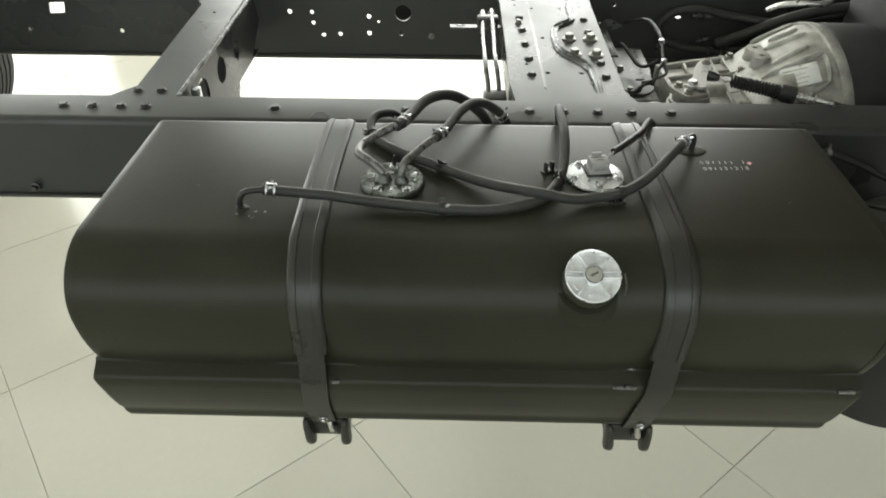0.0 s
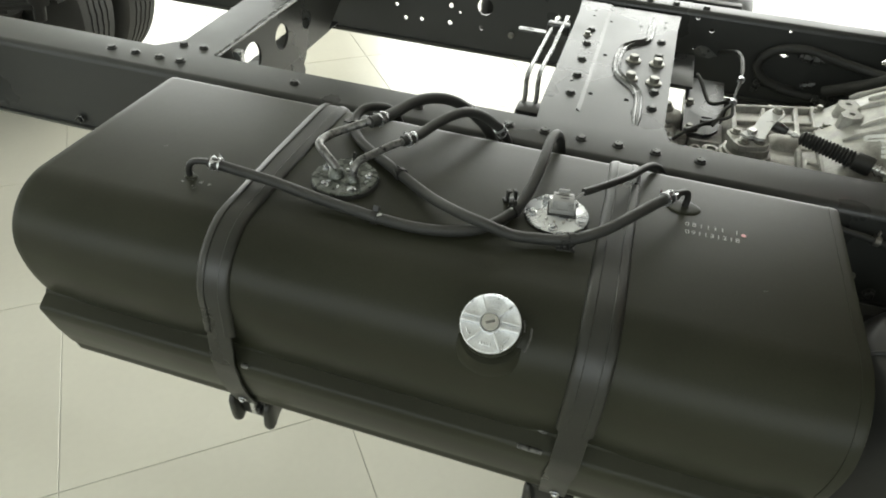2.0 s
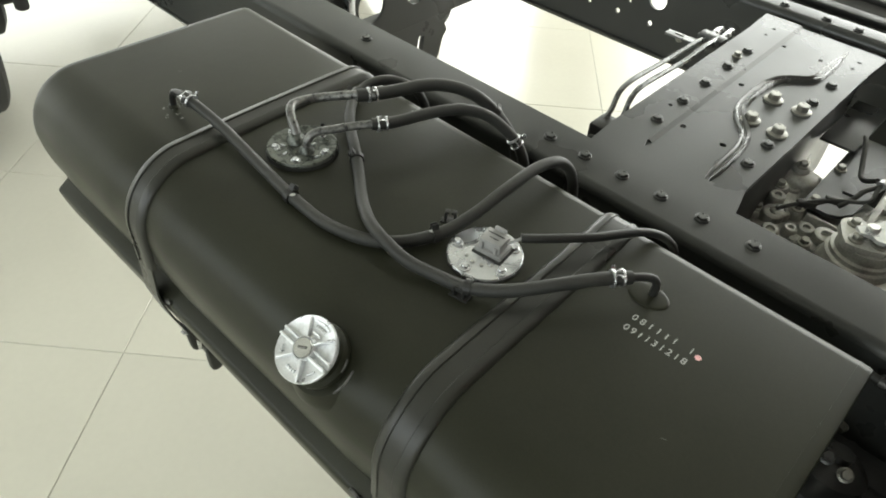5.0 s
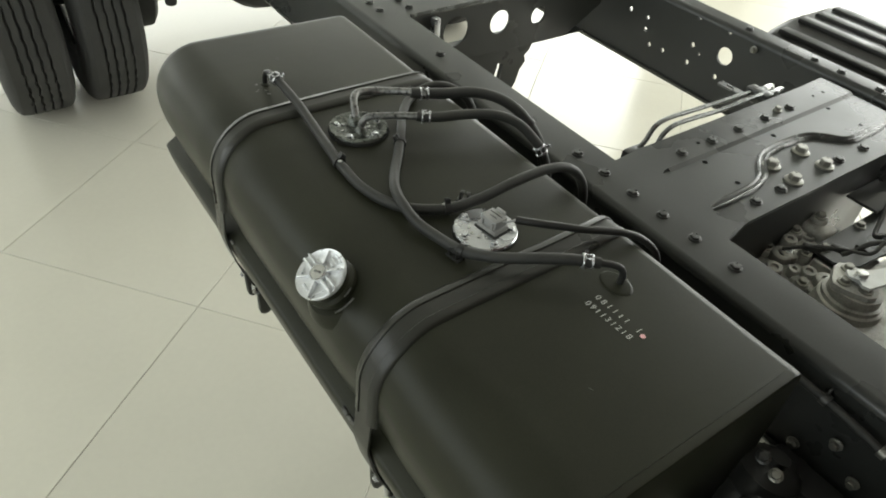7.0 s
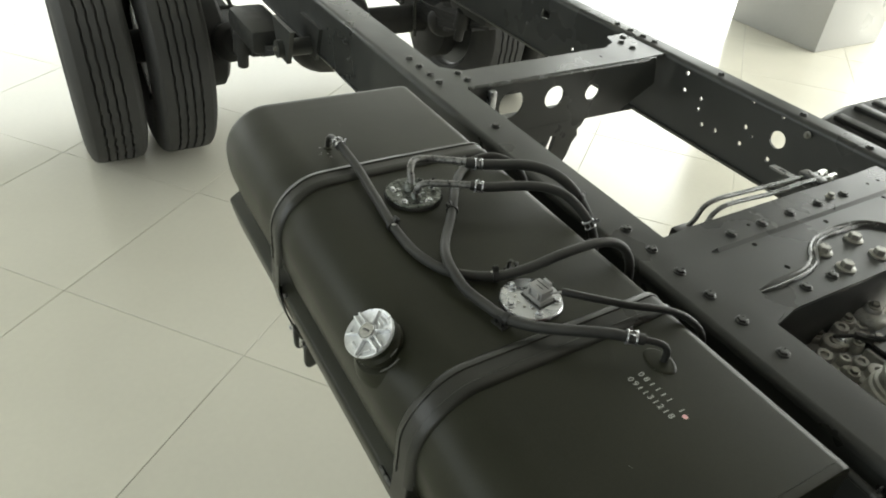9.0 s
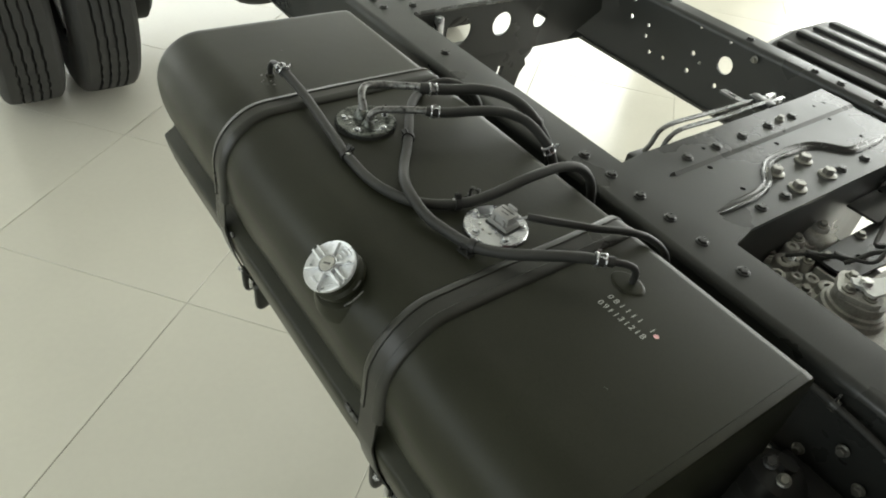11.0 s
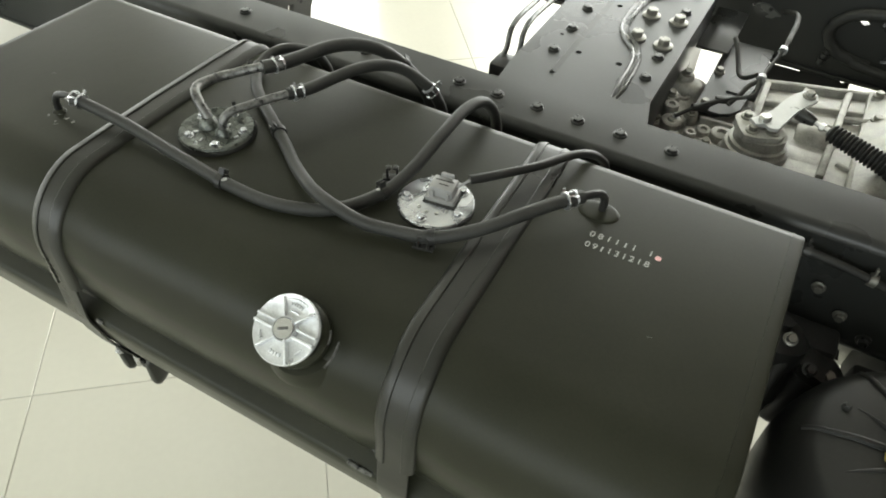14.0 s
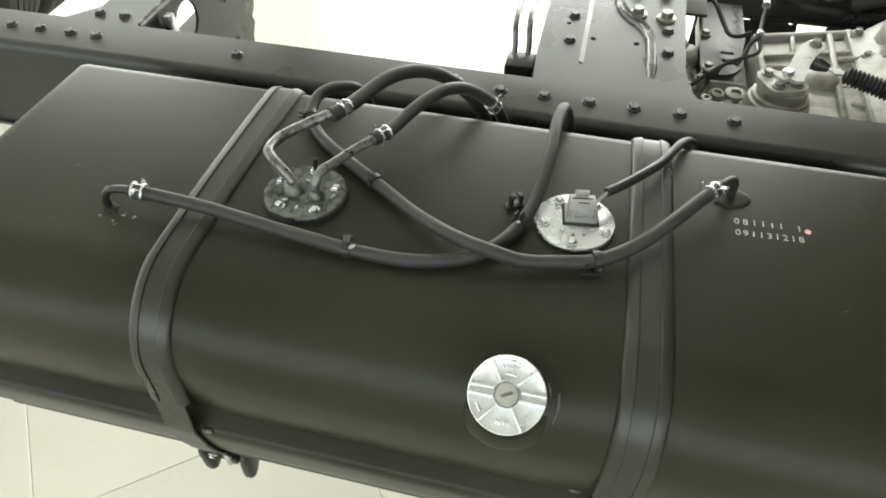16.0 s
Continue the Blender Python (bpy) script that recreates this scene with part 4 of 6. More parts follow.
build_hose([(-0.001, 0.769, 0.8525), (0.007, 0.782, 0.8518), (0.014, 0.800, 0.8510), (0.023, 0.825, 0.8520), (0.035, 0.850, 0.8527), (0.048, 0.873, 0.8500), (0.064, 0.893, 0.8408), (0.082, 0.907, 0.8241), (0.099, 0.917, 0.8015), (0.110, 0.921, 0.76), (0.113, 0.921, 0.66)],
           0.0068, "black rubber fuel return hose arching to the rail", [((0.0055, 0.779, 0.8520), (0.5, 0.85, -0.03), 60), ((0.094, 0.914, 0.809), (0.5, 0.3, -0.8), 0)])


def build_lead():
    w = thing("sender_lead", (0.27, 0.80, 0.84), "thin black corrugated lead from the sender plug", "cable")
    bm = bmesh.new()
    add_tube(bm, [(0.2195, 0.745, 0.836), (0.230, 0.755, 0.844)], 0.0014, 8, smooth=False)
    part("wire", bm, GREY_PLASTIC, w)
    bm = bmesh.new()
    add_tube(bm, [(0.229, 0.754, 0.8440), (0.242, 0.767, 0.8440), (0.262, 0.791, 0.8430), (0.278, 0.815, 0.8400), (0.290, 0.842, 0.8355), (0.299, 0.863, 0.8300), (0.308, 0.881, 0.8215), (0.317, 0.897, 0.8075), (0.323, 0.907, 0.7886), (0.327, 0.910, 0.75), (0.328, 0.910, 0.70)], 0.0046, 10)
    part("conduit", bm, BLACK_PLASTIC, w)


build_lead()


def build_loose_clip(at, spin):
    c = thing("cable_clip", at, "small black plastic clip standing on the tank top", "clip", "clips on the tank")
    m = Matrix.Translation(at) @ Matrix.Rotation(radians(spin), 4, "Z")
    bm = bmesh.new()
    add_box(bm, (-0.010, -0.0045, 0), (0.010, 0.0045, 0.0022), 0.0006, m)
    foot = part("foot", bm, BLACK_PLASTIC, c)
    for s in (-1, 1):
        bm = bmesh.new()
        add_box(bm, (s * 0.005 - 0.0012, -0.0035, 0.002), (s * 0.005 + 0.0012, 0.0035, 0.014), 0.0006, m)
        add_box(bm, (s * 0.005 - 0.0040 * (s > 0), -0.003, 0.0125), (s * 0.005 + 0.0040 * (s < 0), 0.003, 0.0145), 0.0005, m)
        part("prong", bm, BLACK_PLASTIC, c)


def build_smudge(at, normal, size):
    """A dab of white paint left on a hose."""
    s = thing("paint_dab", at, "small dab of white paint on a black hose", "paint mark", "paint dabs on the hoses")
    bm = bmesh.new()
    add_lathe(bm, [(0, -0.6), (1.0, -0.5), (0.9, 0.3), (0.5, 0.8), (0, 0.9)], place(at, normal) @ Matrix.Rotation(radians(40), 4, "Z") @ Matrix.Diagonal((size, size * 0.55, 0.0008, 1)), 12)
    part("dab", bm, STENCIL, s)


build_smudge((0.2290, 0.6800, 0.8353), (0.1, -0.15, 1), 0.0042)
build_smudge((0.0165, 0.6440, 0.8320), (0, -0.2, 1), 0.0034)
build_smudge((0.1545, 0.7080, 0.8332), (0, 0, 1), 0.0026)
build_loose_clip((0.147, 0.744, TOP), 30)
build_loose_clip((0.224, 0.675, TOP), 10)

# ---- brake lines ----


def build_brake_lines():
    b = thing("brake_lines", (0.09, 1.2, 0.66), "pair of grey steel brake pipes clipped to the frame", "pipe")
    for dx, pts in ((0, [(0.079, 1.505, 0.757), (0.078, 1.445, 0.760), (0.077, 1.388, 0.762), (0.0765, 1.328, 0.763), (0.077, 1.266, 0.766), (0.0775, 1.212, 0.768), (0.079, 1.182, 0.761), (0.083, 1.163, 0.742), (0.083, 1.140, 0.726), (0.084, 1.130, 0.705)]),
                    (1, [(0.099, 1.500, 0.760), (0.098, 1.417, 0.766), (0.098, 1.367, 0.765), (0.098, 1.321, 0.764), (0.097, 1.260, 0.767), (0.0975, 1.207, 0.768), (0.100, 1.180, 0.759), (0.103, 1.165, 0.740), (0.102, 1.142, 0.726), (0.102, 1.130, 0.705)])):
        bm = bmesh.new()
        add_tube(bm, pts, 0.0042, 10)
        pipe = part("pipe", bm, PIPE_GREY, b)
        bm = bmesh.new()
        add_lathe(bm, [(0, -0.012), (0.0065, -0.012), (0.0065, 0.010), (0.005, 0.012), (0, 0.012)], place((pts[0][0], 1.492, pts[0][2]), (0, 1, 0)), 6)
        part("union_nut", bm, STEEL, pipe, "bright steel union nut")
    bm = bmesh.new()
    add_plate(bm, [(0.008, 1.441), (0.008, 1.457), (0.125, 1.457), (0.125, 1.441)], [((0.022, 1.446), (0.040, 1.446), (0.040, 1.452), (0.022, 1.452))], 0.004, Matrix.Translation((0, 0, 0.746)))
    part("clip_bar", bm, PIPE_GREY, b, "dull plated slotted clip bar")
    bm = bmesh.new()
    add_box(bm, (0.066, 1.437, 0.745), (0.112, 1.462, 0.768), 0.004)
    part("saddle_clip", bm, BOLT_STEEL, b)
    bm = bmesh.new()
    add_box(bm, (0.074, 1.120, 0.650), (0.117, 1.162, 0.7360), 0.005)
    add_box(bm, (0.080, 1.112, 0.690), (0.112, 1.122, 0.720), 0.003)
    part("valve_block", bm, BLACK_PLASTIC, b)


build_brake_lines()

# ---- gearbox and clutch housing ----


def build_gearbox():
    g = thing("gearbox", (0.5, 1.22, 0.36), "cast aluminium gearbox and bell housing between the frame rails", "gearbox")

    def section(x, y0, y1, z0, z1, r, n=6):
        pts = []
        for sy, sz, a0 in ((1, 1, 0), (-1, 1, 90), (-1, -1, 180), (1, -1, 270)):
            oy, oz = (y1 - r if sy > 0 else y0 + r), (z1 - r if sz > 0 else z0 + r)
            for k in range(n + 1):
                a = radians(a0 + 90 * k / n)
                pts.append(Vector((x, oy + r * math.cos(a), oz + r * math.sin(a))))
        return pts

    # narrow tail, case and flaring bell
    bm = bmesh.new()
    add_rings(bm, [section(0.316, 1.07, 1.375, 0.46, 0.655, 0.03), section(0.345, 1.06, 1.385, 0.44, 0.664, 0.03), section(0.438, 1.055, 1.375, 0.43, 0.664, 0.04), section(0.442, 1.06, 1.352, 0.42, 0.6985, 0.026), section(0.590, 1.06, 1.394, 0.41, 0.7005, 0.026)])
    case = part("gearbox_case", bm, CAST, g)
    bm = bmesh.new()
    add_rings(bm, [section(0.586, 1.062, 1.402, 0.39, 0.708, 0.04), section(0.600, 1.070, 1.410, 0.38, 0.719, 0.06), section(0.612, 1.078, 1.430, 0.375, 0.728, 0.09), section(0.640, 1.085, 1.475, 0.355, 0.744, 0.14), section(0.680, 1.086, 1.522, 0.335, 0.768, 0.195), section(0.722, 1.080, 1.553, 0.315, 0.790, 0.234), section(0.757, 1.080, 1.553, 0.315, 0.790, 0.234)])
    bell = part("bell_housing", bm, CAST, g)
    bm = bmesh.new()
    add_lathe(bm, [(0.150, -0.004), (0.2455, -0.004), (0.2465, 0.0), (0.2465, 0.014), (0.2455, 0.016), (0.15, 0.016)], place((0.738, 1.315, 0.550), (1, 0, 0)), 64)
    part("bell_flange", bm, CAST, bell)
    for ang in (-62, -44, -24, -6, 14, 34, 54):
        a = radians(90 + ang)
        again("flange_bolt", GEAR_BOLT, place((0.734, 1.315 + 0.228 * math.cos(a), 0.550 + 0.228 * math.sin(a)), (-1, 0, 0)), bell, "dull flange bolt")

    def rib(pts, w, under=bell):
        bm = bmesh.new()
        add_tube(bm, pts, lambda t: w * (0.55 + 0.45 * min(1, 6 * t, 6 * (1 - t))), 8)
        part("rib", bm, CAST, under)

    rib([(0.640, 1.266, 0.742), (0.668, 1.270, 0.760), (0.703, 1.276, 0.778)], 0.0062)
    rib([(0.614, 1.234, 0.730), (0.649, 1.235, 0.750), (0.685, 1.239, 0.766), (0.722, 1.244, 0.780)], 0.0058)
    rib([(0.642, 1.392, 0.738), (0.681, 1.398, 0.755), (0.721, 1.403, 0.774)], 0.0060)
    rib([(0.662, 1.359, 0.756), (0.690, 1.357, 0.770), (0.712, 1.358, 0.781)], 0.0052)
    rib([(0.722, 1.248, 0.780), (0.721, 1.211, 0.766), (0.716, 1.180, 0.748)], 0.0055)
    rib([(0.716, 1.183, 0.748), (0.690, 1.168, 0.736), (0.655, 1.152, 0.722)], 0.0052)
    rib([(0.645, 1.332, 0.748), (0.680, 1.328, 0.768), (0.715, 1.325, 0.787)], 0.0050)
    rib([(0.612, 1.146, 0.690), (0.650, 1.142, 0.690), (0.690, 1.140, 0.690), (0.735, 1.140, 0.690)], 0.0085)
    rib([(0.606, 1.215, 0.712), (0.608, 1.17, 0.706), (0.606, 1.13, 0.690)], 0.0075)
    # flat boss with two tapped holes, cast on top of the bell
    bm = bmesh.new()
    outl = [(0.611, 1.338), (0.617, 1.348), (0.630, 1.354), (0.643, 1.352), (0.648, 1.338), (0.640, 1.318), (0.648, 1.298), (0.642, 1.284), (0.626, 1.279), (0.613, 1.282), (0.611, 1.296), (0.621, 1.310), (0.612, 1.322)]
    add_plate(bm, outl, [(0.629, 1.336, 0.0055), (0.630, 1.298, 0.0055)], 0.006, Matrix.Translation((0, 0, 0.7505)))
    boss = part("bracket_boss", bm, CAST, bell)
    # a dark disc on each hole's floor puts its shade into colour
    for x, y in ((0.629, 1.336), (0.630, 1.298)):
        bm = bmesh.new()
        add_lathe(bm, [(0, -0.0058), (0.0053, -0.0058), (0.0053, -0.0050), (0, -0.0050)], place((x, y, 0.7505)), 14)
        part("dark_hole_disc", bm, BOLT_STEEL, boss)
    bm = bmesh.new()
    add_rings(bm, [[Vector((0.63 + (x - 0.63) * s, 1.316 + (y - 1.316) * s, z)) for x, y in outl] for s, z in ((1.0, 0.7445), (1.12, 0.715))])
    part("boss_pillar", bm, CAST, bell)
    bm = bmesh.new()
    m = Matrix.Translation((0.672, 1.203, 0.7515)) @ Matrix.Rotation(radians(-27), 4, "Y") @ Matrix.Rotation(radians(20), 4, "X") @ Matrix.Rotation(radians(-12), 4, "Z")
    add_box(bm, (-0.036, -0.026, -0.010), (0.030, 0.024, 0.0012), 0.001, m)
    plate = part("data_plate", bm, LEVER_ZINC, bell, "pale metal data plate")
    for k in range(4):
        bm = bmesh.new()
        add_box(bm, (-0.030, -0.020 + 0.011 * k, 0.001), (0.008 + 0.004 * (k % 2), -0.0175 + 0.011 * k, 0.0015), 0, m)
        part("bar", bm, CAST, plate)
    bm = bmesh.new()
    add_tube(bm, [(0.705, 1.500, 0.770), (0.722, 1.470, 0.792), (0.760, 1.455, 0.800), (0.800, 1.45, 0.802), (0.815, 1.462, 0.815), (0.820, 1.50, 0.83)], 0.006, 10)
    part("steel_bracket", bm, STEEL, bell, "bent bright steel bracket")

    # webbed top of the case: edge walls and ribs round shallow panels
    def wall(a, b, w, z1, z0=0.66):
        d = (Vector((*b, 0)) - Vector((*a, 0)))
        bm = bmesh.new()
        q = Matrix.Translation((*a, 0)) @ Matrix.Rotation(math.atan2(d.y, d.x), 4, "Z")
        add_box(bm, (-w, -w, z0), (d.length + w, w, z1), min(0.0025, w * 0.7), q)
        part("rib", bm, CAST, case)

    wall((0.444, 1.345), (0.592, 1.392), 0.0050, 0.7075)
    wall((0.449, 1.289), (0.604, 1.338), 0.0042, 0.7060)
    wall((0.446, 1.342), (0.448, 1.222), 0.0048, 0.7070)
    wall((0.501, 1.360), (0.498, 1.306), 0.0040, 0.7060)
    wall((0.559, 1.378), (0.549, 1.150), 0.0050, 0.7070)
    wall((0.590, 1.392), (0.586, 1.120), 0.0055, 0.7085)
    wall((0.585, 1.240), (0.552, 1.232), 0.0040, 0.7020)
    wall((0.606, 1.300), (0.640, 1.306), 0.0040, 0.7240)
    wall((0.606, 1.220), (0.609, 1.300), 0.0040, 0.7180)
    for x, y, z, r, hh in ((0.414, 1.209, 0.684, 0.016, 0.05), (0.345, 1.225, 0.676, 0.014, 0.05), (0.350, 1.262, 0.668, 0.018, 0.05), (0.342, 1.305, 0.664, 0.014, 0.05), (0.337, 1.288, 0.676, 0.010, 0.05),
                           (0.596, 1.370, 0.716, 0.0085, 0.03), (0.600, 1.304, 0.714, 0.0085, 0.03), (0.572, 1.168, 0.700, 0.010, 0.03), (0.437, 1.196, 0.700, 0.0075, 0.04), (0.372, 1.196, 0.678, 0.009, 0.04)):
        bm = bmesh.new()
        add_lathe(bm, [(r * 1.15, -hh), (r * 1.05, -0.005), (r, -0.001), (r * 0.9, 0), (r * 0.5, 0), (r * 0.45, -0.005), (0, -0.005)], place((x, y, z)), 20)
        part("boss", bm, CAST, case)
    for x, y, z in ((0.596, 1.370, 0.716), (0.600, 1.304, 0.714)):
        again("case_bolt", GEAR_BOLT, place((x, y, z), spin=x * 777), case, "dull hexagon bolt")
    # swollen barrel beside the turret, side cover and a tapped pad
    bm = bmesh.new()
    add_lathe(bm, [(0, -0.002), (0.034, -0.002), (0.038, 0.004), (0.040, 0.012), (0.040, 0.040), (0.038, 0.045), (0, 0.046)], place((0.5065, 1.242, 0.668), (1, 0.03, 0)) @ Matrix.Diagonal((1, 1.15, 1, 1)), 32)
    part("barrel_cover", bm, CAST, case)
    bm = bmesh.new()
    add_box(bm, (0.494, 1.164, 0.630), (0.556, 1.212, 0.700), 0.010, segments=3)
    add_box(bm, (0.500, 1.142, 0.620), (0.550, 1.170, 0.682), 0.008)
    part("side_cover", bm, CAST, case)
    bm = bmesh.new()
    add_box(bm, (0.376, 1.180, 0.62), (0.434, 1.230, 0.672), 0.006)
    add_box(bm, (0.376, 1.232, 0.62), (0.428, 1.238, 0.683), 0.002)
    part("tapped_pad", bm, CAST, case)
    bm = bmesh.new()
    add_lathe(bm, [(0.021, -0.04), (0.020, 0.0), (0.015, 0.006), (0.011, 0.006), (0.010, 0.001), (0, 0.001)], place((0.524, 1.138, 0.680), (0.1, -0.35, 0.9)), 20)
    part("drain_plug", bm, CAST, case)
    bm = bmesh.new()
    add_box(bm, (0.322, 1.322, 0.60), (0.366, 1.330, 0.674), 0.003)
    part("tail_web", bm, CAST, case)

    # lumpy tail casting with bosses and bolts
    bm = bmesh.new()
    add_box(bm, (0.300, 1.235, 0.58), (0.358, 1.345, 0.672), 0.014, segments=3)
    add_box(bm, (0.306, 1.290, 0.60), (0.362, 1.334, 0.690), 0.014, segments=3)
    part("tail_casting", bm, CAST, case)
    for x, y, z, r in ((0.322, 1.268, 0.684, 0.013), (0.340, 1.215, 0.676, 0.015), (0.330, 1.314, 0.698, 0.012), (0.388, 1.206, 0.682, 0.011), (0.448, 1.215, 0.706, 0.008), (0.596, 1.140, 0.690, 0.012), (0.606, 1.165, 0.700, 0.010),
                       (0.352, 1.178, 0.674, 0.012), (0.362, 1.236, 0.682, 0.010), (0.330, 1.243, 0.684, 0.011), (0.398, 1.172, 0.682, 0.010), (0.424, 1.176, 0.688, 0.009), (0.316, 1.215, 0.668, 0.013)):
        bm = bmesh.new()
        add_lathe(bm, [(r * 1.2, -0.05), (r * 1.08, -0.006), (r, -0.0015), (r * 0.86, 0), (r * 0.5, 0), (r * 0.42, -0.004), (0, -0.004)], place((x, y, z), (0.05, -0.12, 1)), 20)
        part("boss", bm, CAST, case)
    for x, y, z in ((0.322, 1.268, 0.684), (0.330, 1.314, 0.698), (0.606, 1.165, 0.700), (0.362, 1.236, 0.682), (0.398, 1.172, 0.682), (0.316, 1.215, 0.668)):
        again("case_bolt", GEAR_BOLT, place((x, y, z), (0.05, -0.12, 1), spin=x * 500), case, "dull hexagon bolt")
    for pts in ([(0.456, 1.258, 0.702), (0.500, 1.262, 0.704), (0.548, 1.268, 0.704)], [(0.560, 1.300, 0.704), (0.590, 1.306, 0.708), (0.612, 1.318, 0.716)],
                [(0.566, 1.190, 0.700), (0.585, 1.182, 0.702), (0.612, 1.176, 0.704)], [(0.612, 1.110, 0.668), (0.650, 1.112, 0.676), (0.700, 1.116, 0.684)]):
        bm = bmesh.new()
        add_tube(bm, pts, 0.0045, 8)
        part("rib", bm, CAST, case)
    # breather elbow and cable clamp under the bellows
    bm = bmesh.new()
    add_tube(bm, [(0.600, 1.128, 0.650), (0.600, 1.130, 0.690), (0.602, 1.142, 0.708), (0.606, 1.160, 0.712)], 0.0085, 12)
    part("breather_elbow", bm, CAST, case)

    # shift turret: rimmed base, three-cornered cover, lever
    bm = bmesh.new()
    add_lathe(bm, [(0.046, -0.05), (0.042, -0.022), (0.0385, -0.020), (0.0385, -0.014), (0.034, -0.013), (0.033, 0.0), (0, 0.0)], place((0.462, 1.166, 0.731)), 36)
    tur = part("shift_turret", bm, CAST, g)
    bm = bmesh.new()
    outl = [(0.424, 1.166), (0.424, 1.178), (0.432, 1.188), (0.444, 1.191), (0.458, 1.188), (0.475, 1.178), (0.486, 1.170), (0.490, 1.158), (0.485, 1.146), (0.470, 1.139), (0.455, 1.133), (0.443, 1.133), (0.436, 1.142)]
    add_plate(bm, outl, [], 0.010, Matrix.Translation((0, 0, 0.7390)))
    part("turret_cover", bm, CAST, tur)
    for x, y in ((0.438, 1.176), (0.450, 1.147), (0.475, 1.156)):
        again("cover_bolt", GEAR_BOLT, place((x, y, 0.7390), spin=x * 900), tur, "bright hexagon bolt")
    bm = bmesh.new()
    add_lathe(bm, [(0.008, 0), (0.008, 0.016), (0.006, 0.018), (0, 0.018)], place((0.459, 1.163, 0.7390)), 18)
    part("shaft_end", bm, STEEL, tur)
    bm = bmesh.new()
    m = Matrix.Translation((0.46, 1.16, 0.7510)) @ Matrix.Rotation(radians(6), 4, "X") @ Matrix.Translation((-0.46, -1.16, 0))
    outl = [(0.442, 1.157), (0.453, 1.167), (0.464, 1.187), (0.473, 1.214), (0.482, 1.233), (0.493, 1.246), (0.503, 1.250), (0.511, 1.245), (0.513, 1.234), (0.507, 1.222), (0.500, 1.211), (0.492, 1.193), (0.485, 1.170), (0.479, 1.150), (0.470, 1.148), (0.462, 1.153), (0.451, 1.148)]
    add_plate(bm, outl, [], 0.0050, m)
    part("shift_lever", bm, LEVER_ZINC, tur, "bright zinc plated lever arm")
    again("lever_pin", GEAR_BOLT, m @ Matrix.Translation((0.501, 1.237, 0.0)), tur, "bright nut")

    # dark bar that ties the mounting bracket to the far side
    bm = bmesh.new()
    add_box(bm, (0.319, 1.402, 0.6975), (0.372, 1.560, 0.7025), 0.001)
    part("tie_bar", bm, FRAME_PAINT, g, "dark grey tie bar")
    # mounting bracket with two bolts and a slot
    bm = bmesh.new()
    outl = [(0.362, 1.246), (0.362, 1.480), (0.436, 1.480), (0.434, 1.36), (0.428, 1.325), (0.424, 1.272), (0.412, 1.254), (0.398, 1.246)]
    add_plate(bm, outl, [((0.394, 1.308), (0.414, 1.308), (0.414, 1.316), (0.394, 1.316))], 0.005, Matrix.Translation((0, 0, 0.688)))
    mp = part("mount_bracket", bm, FRAME_PAINT, g, "dark grey mounting bracket", smooth=20)
    bm = bmesh.new()
    add_box(bm, (0.3625, 1.248, 0.66), (0.3675, 1.439, 0.6825), 0.001)
    part("bracket_leg", bm, FRAME_PAINT, g)
    for x, y in ((0.371, 1.364), (0.373, 1.262)):
        again("bracket_bolt", GEAR_BOLT, place((x, y, 0.688), spin=x * 800), mp, "bright hexagon bolt")
    return g


build_gearbox()


def build_shift_cable():
    c = thing("shift_cable", (0.6, 1.10, 0.76), "black bellowed gear shift cable with steel end fittings", "cable")
    a, b = Vector((0.505, 1.206, 0.746)), Vector((0.644, 1.145, 0.737))
    d = (b - a).normalized()
    bm = bmesh.new()
    add_tube(bm, [a - d * 0.008, a + d * 0.05], 0.0034, 10, smooth=False)
    part("rod", bm, STEEL, c)
    bm = bmesh.new()
    add_lathe(bm, [(0, -0.012), (0.0085, -0.012), (0.0095, -0.006), (0.0095, 0.002), (0.006, 0.014), (0.0045, 0.016), (0, 0.016)], place(a, d), 16)
    part("ball_joint", bm, BOLT_STEEL, c)
    bm = bmesh.new()
    add_lathe(bm, [(0, 0), (0.006, 0), (0.006, 0.006), (0, 0.006)], place(a + d * 0.024, d), 6)
    part("lock_nut", bm, STEEL, c)
    bm = bmesh.new()
    prof = [(0.004, 0.0), (0.0075, 0.0015)]
    for k in range(15):
        z = 0.003 + k * 0.0055
        w = 1.0 + 0.010 * k
        prof += [(0.0096 * w, z), (0.0124 * w, z + 0.0020), (0.0124 * w, z + 0.0032), (0.0096 * w, z + 0.0053)]
    prof += [(0.0125, 0.087), (0.0150, 0.089), (0.0152, 0.112), (0.0135, 0.116), (0.004, 0.116)]
    m = place(a + d * 0.036, d)
    add_lathe(bm, prof, m, 22)
    part("bellows", bm, RUBBER, c, "black ribbed rubber bellows")
    bm = bmesh.new()
    prof = [(0, 0.114), (0.0065, 0.114), (0.0065, 0.121), (0.0092, 0.122), (0.0092, 0.127), (0.0065, 0.128), (0.0065, 0.136), (0.0120, 0.137), (0.0120, 0.141), (0.008, 0.142), (0.008, 0.147), (0.0120, 0.148), (0.0120, 0.152), (0.0075, 0.153), (0.0068, 0.180), (0, 0.180)]
    add_lathe(bm, prof, m, 16)
    part("threaded_end", bm, STEEL, c, "bright steel end with lock nuts")
    e = a + d * (0.036 + 0.178)
    bm = bmesh.new()
    add_tube(bm, [e, e + d * 0.03, e + Vector((0.080, -0.032, 0.006)), e + Vector((0.16, -0.050, 0.010)), e + Vector((0.4, -0.06, 0.0))], 0.0062, 10)
    part("outer_sheath", bm, RUBBER, c)


build_shift_cable()


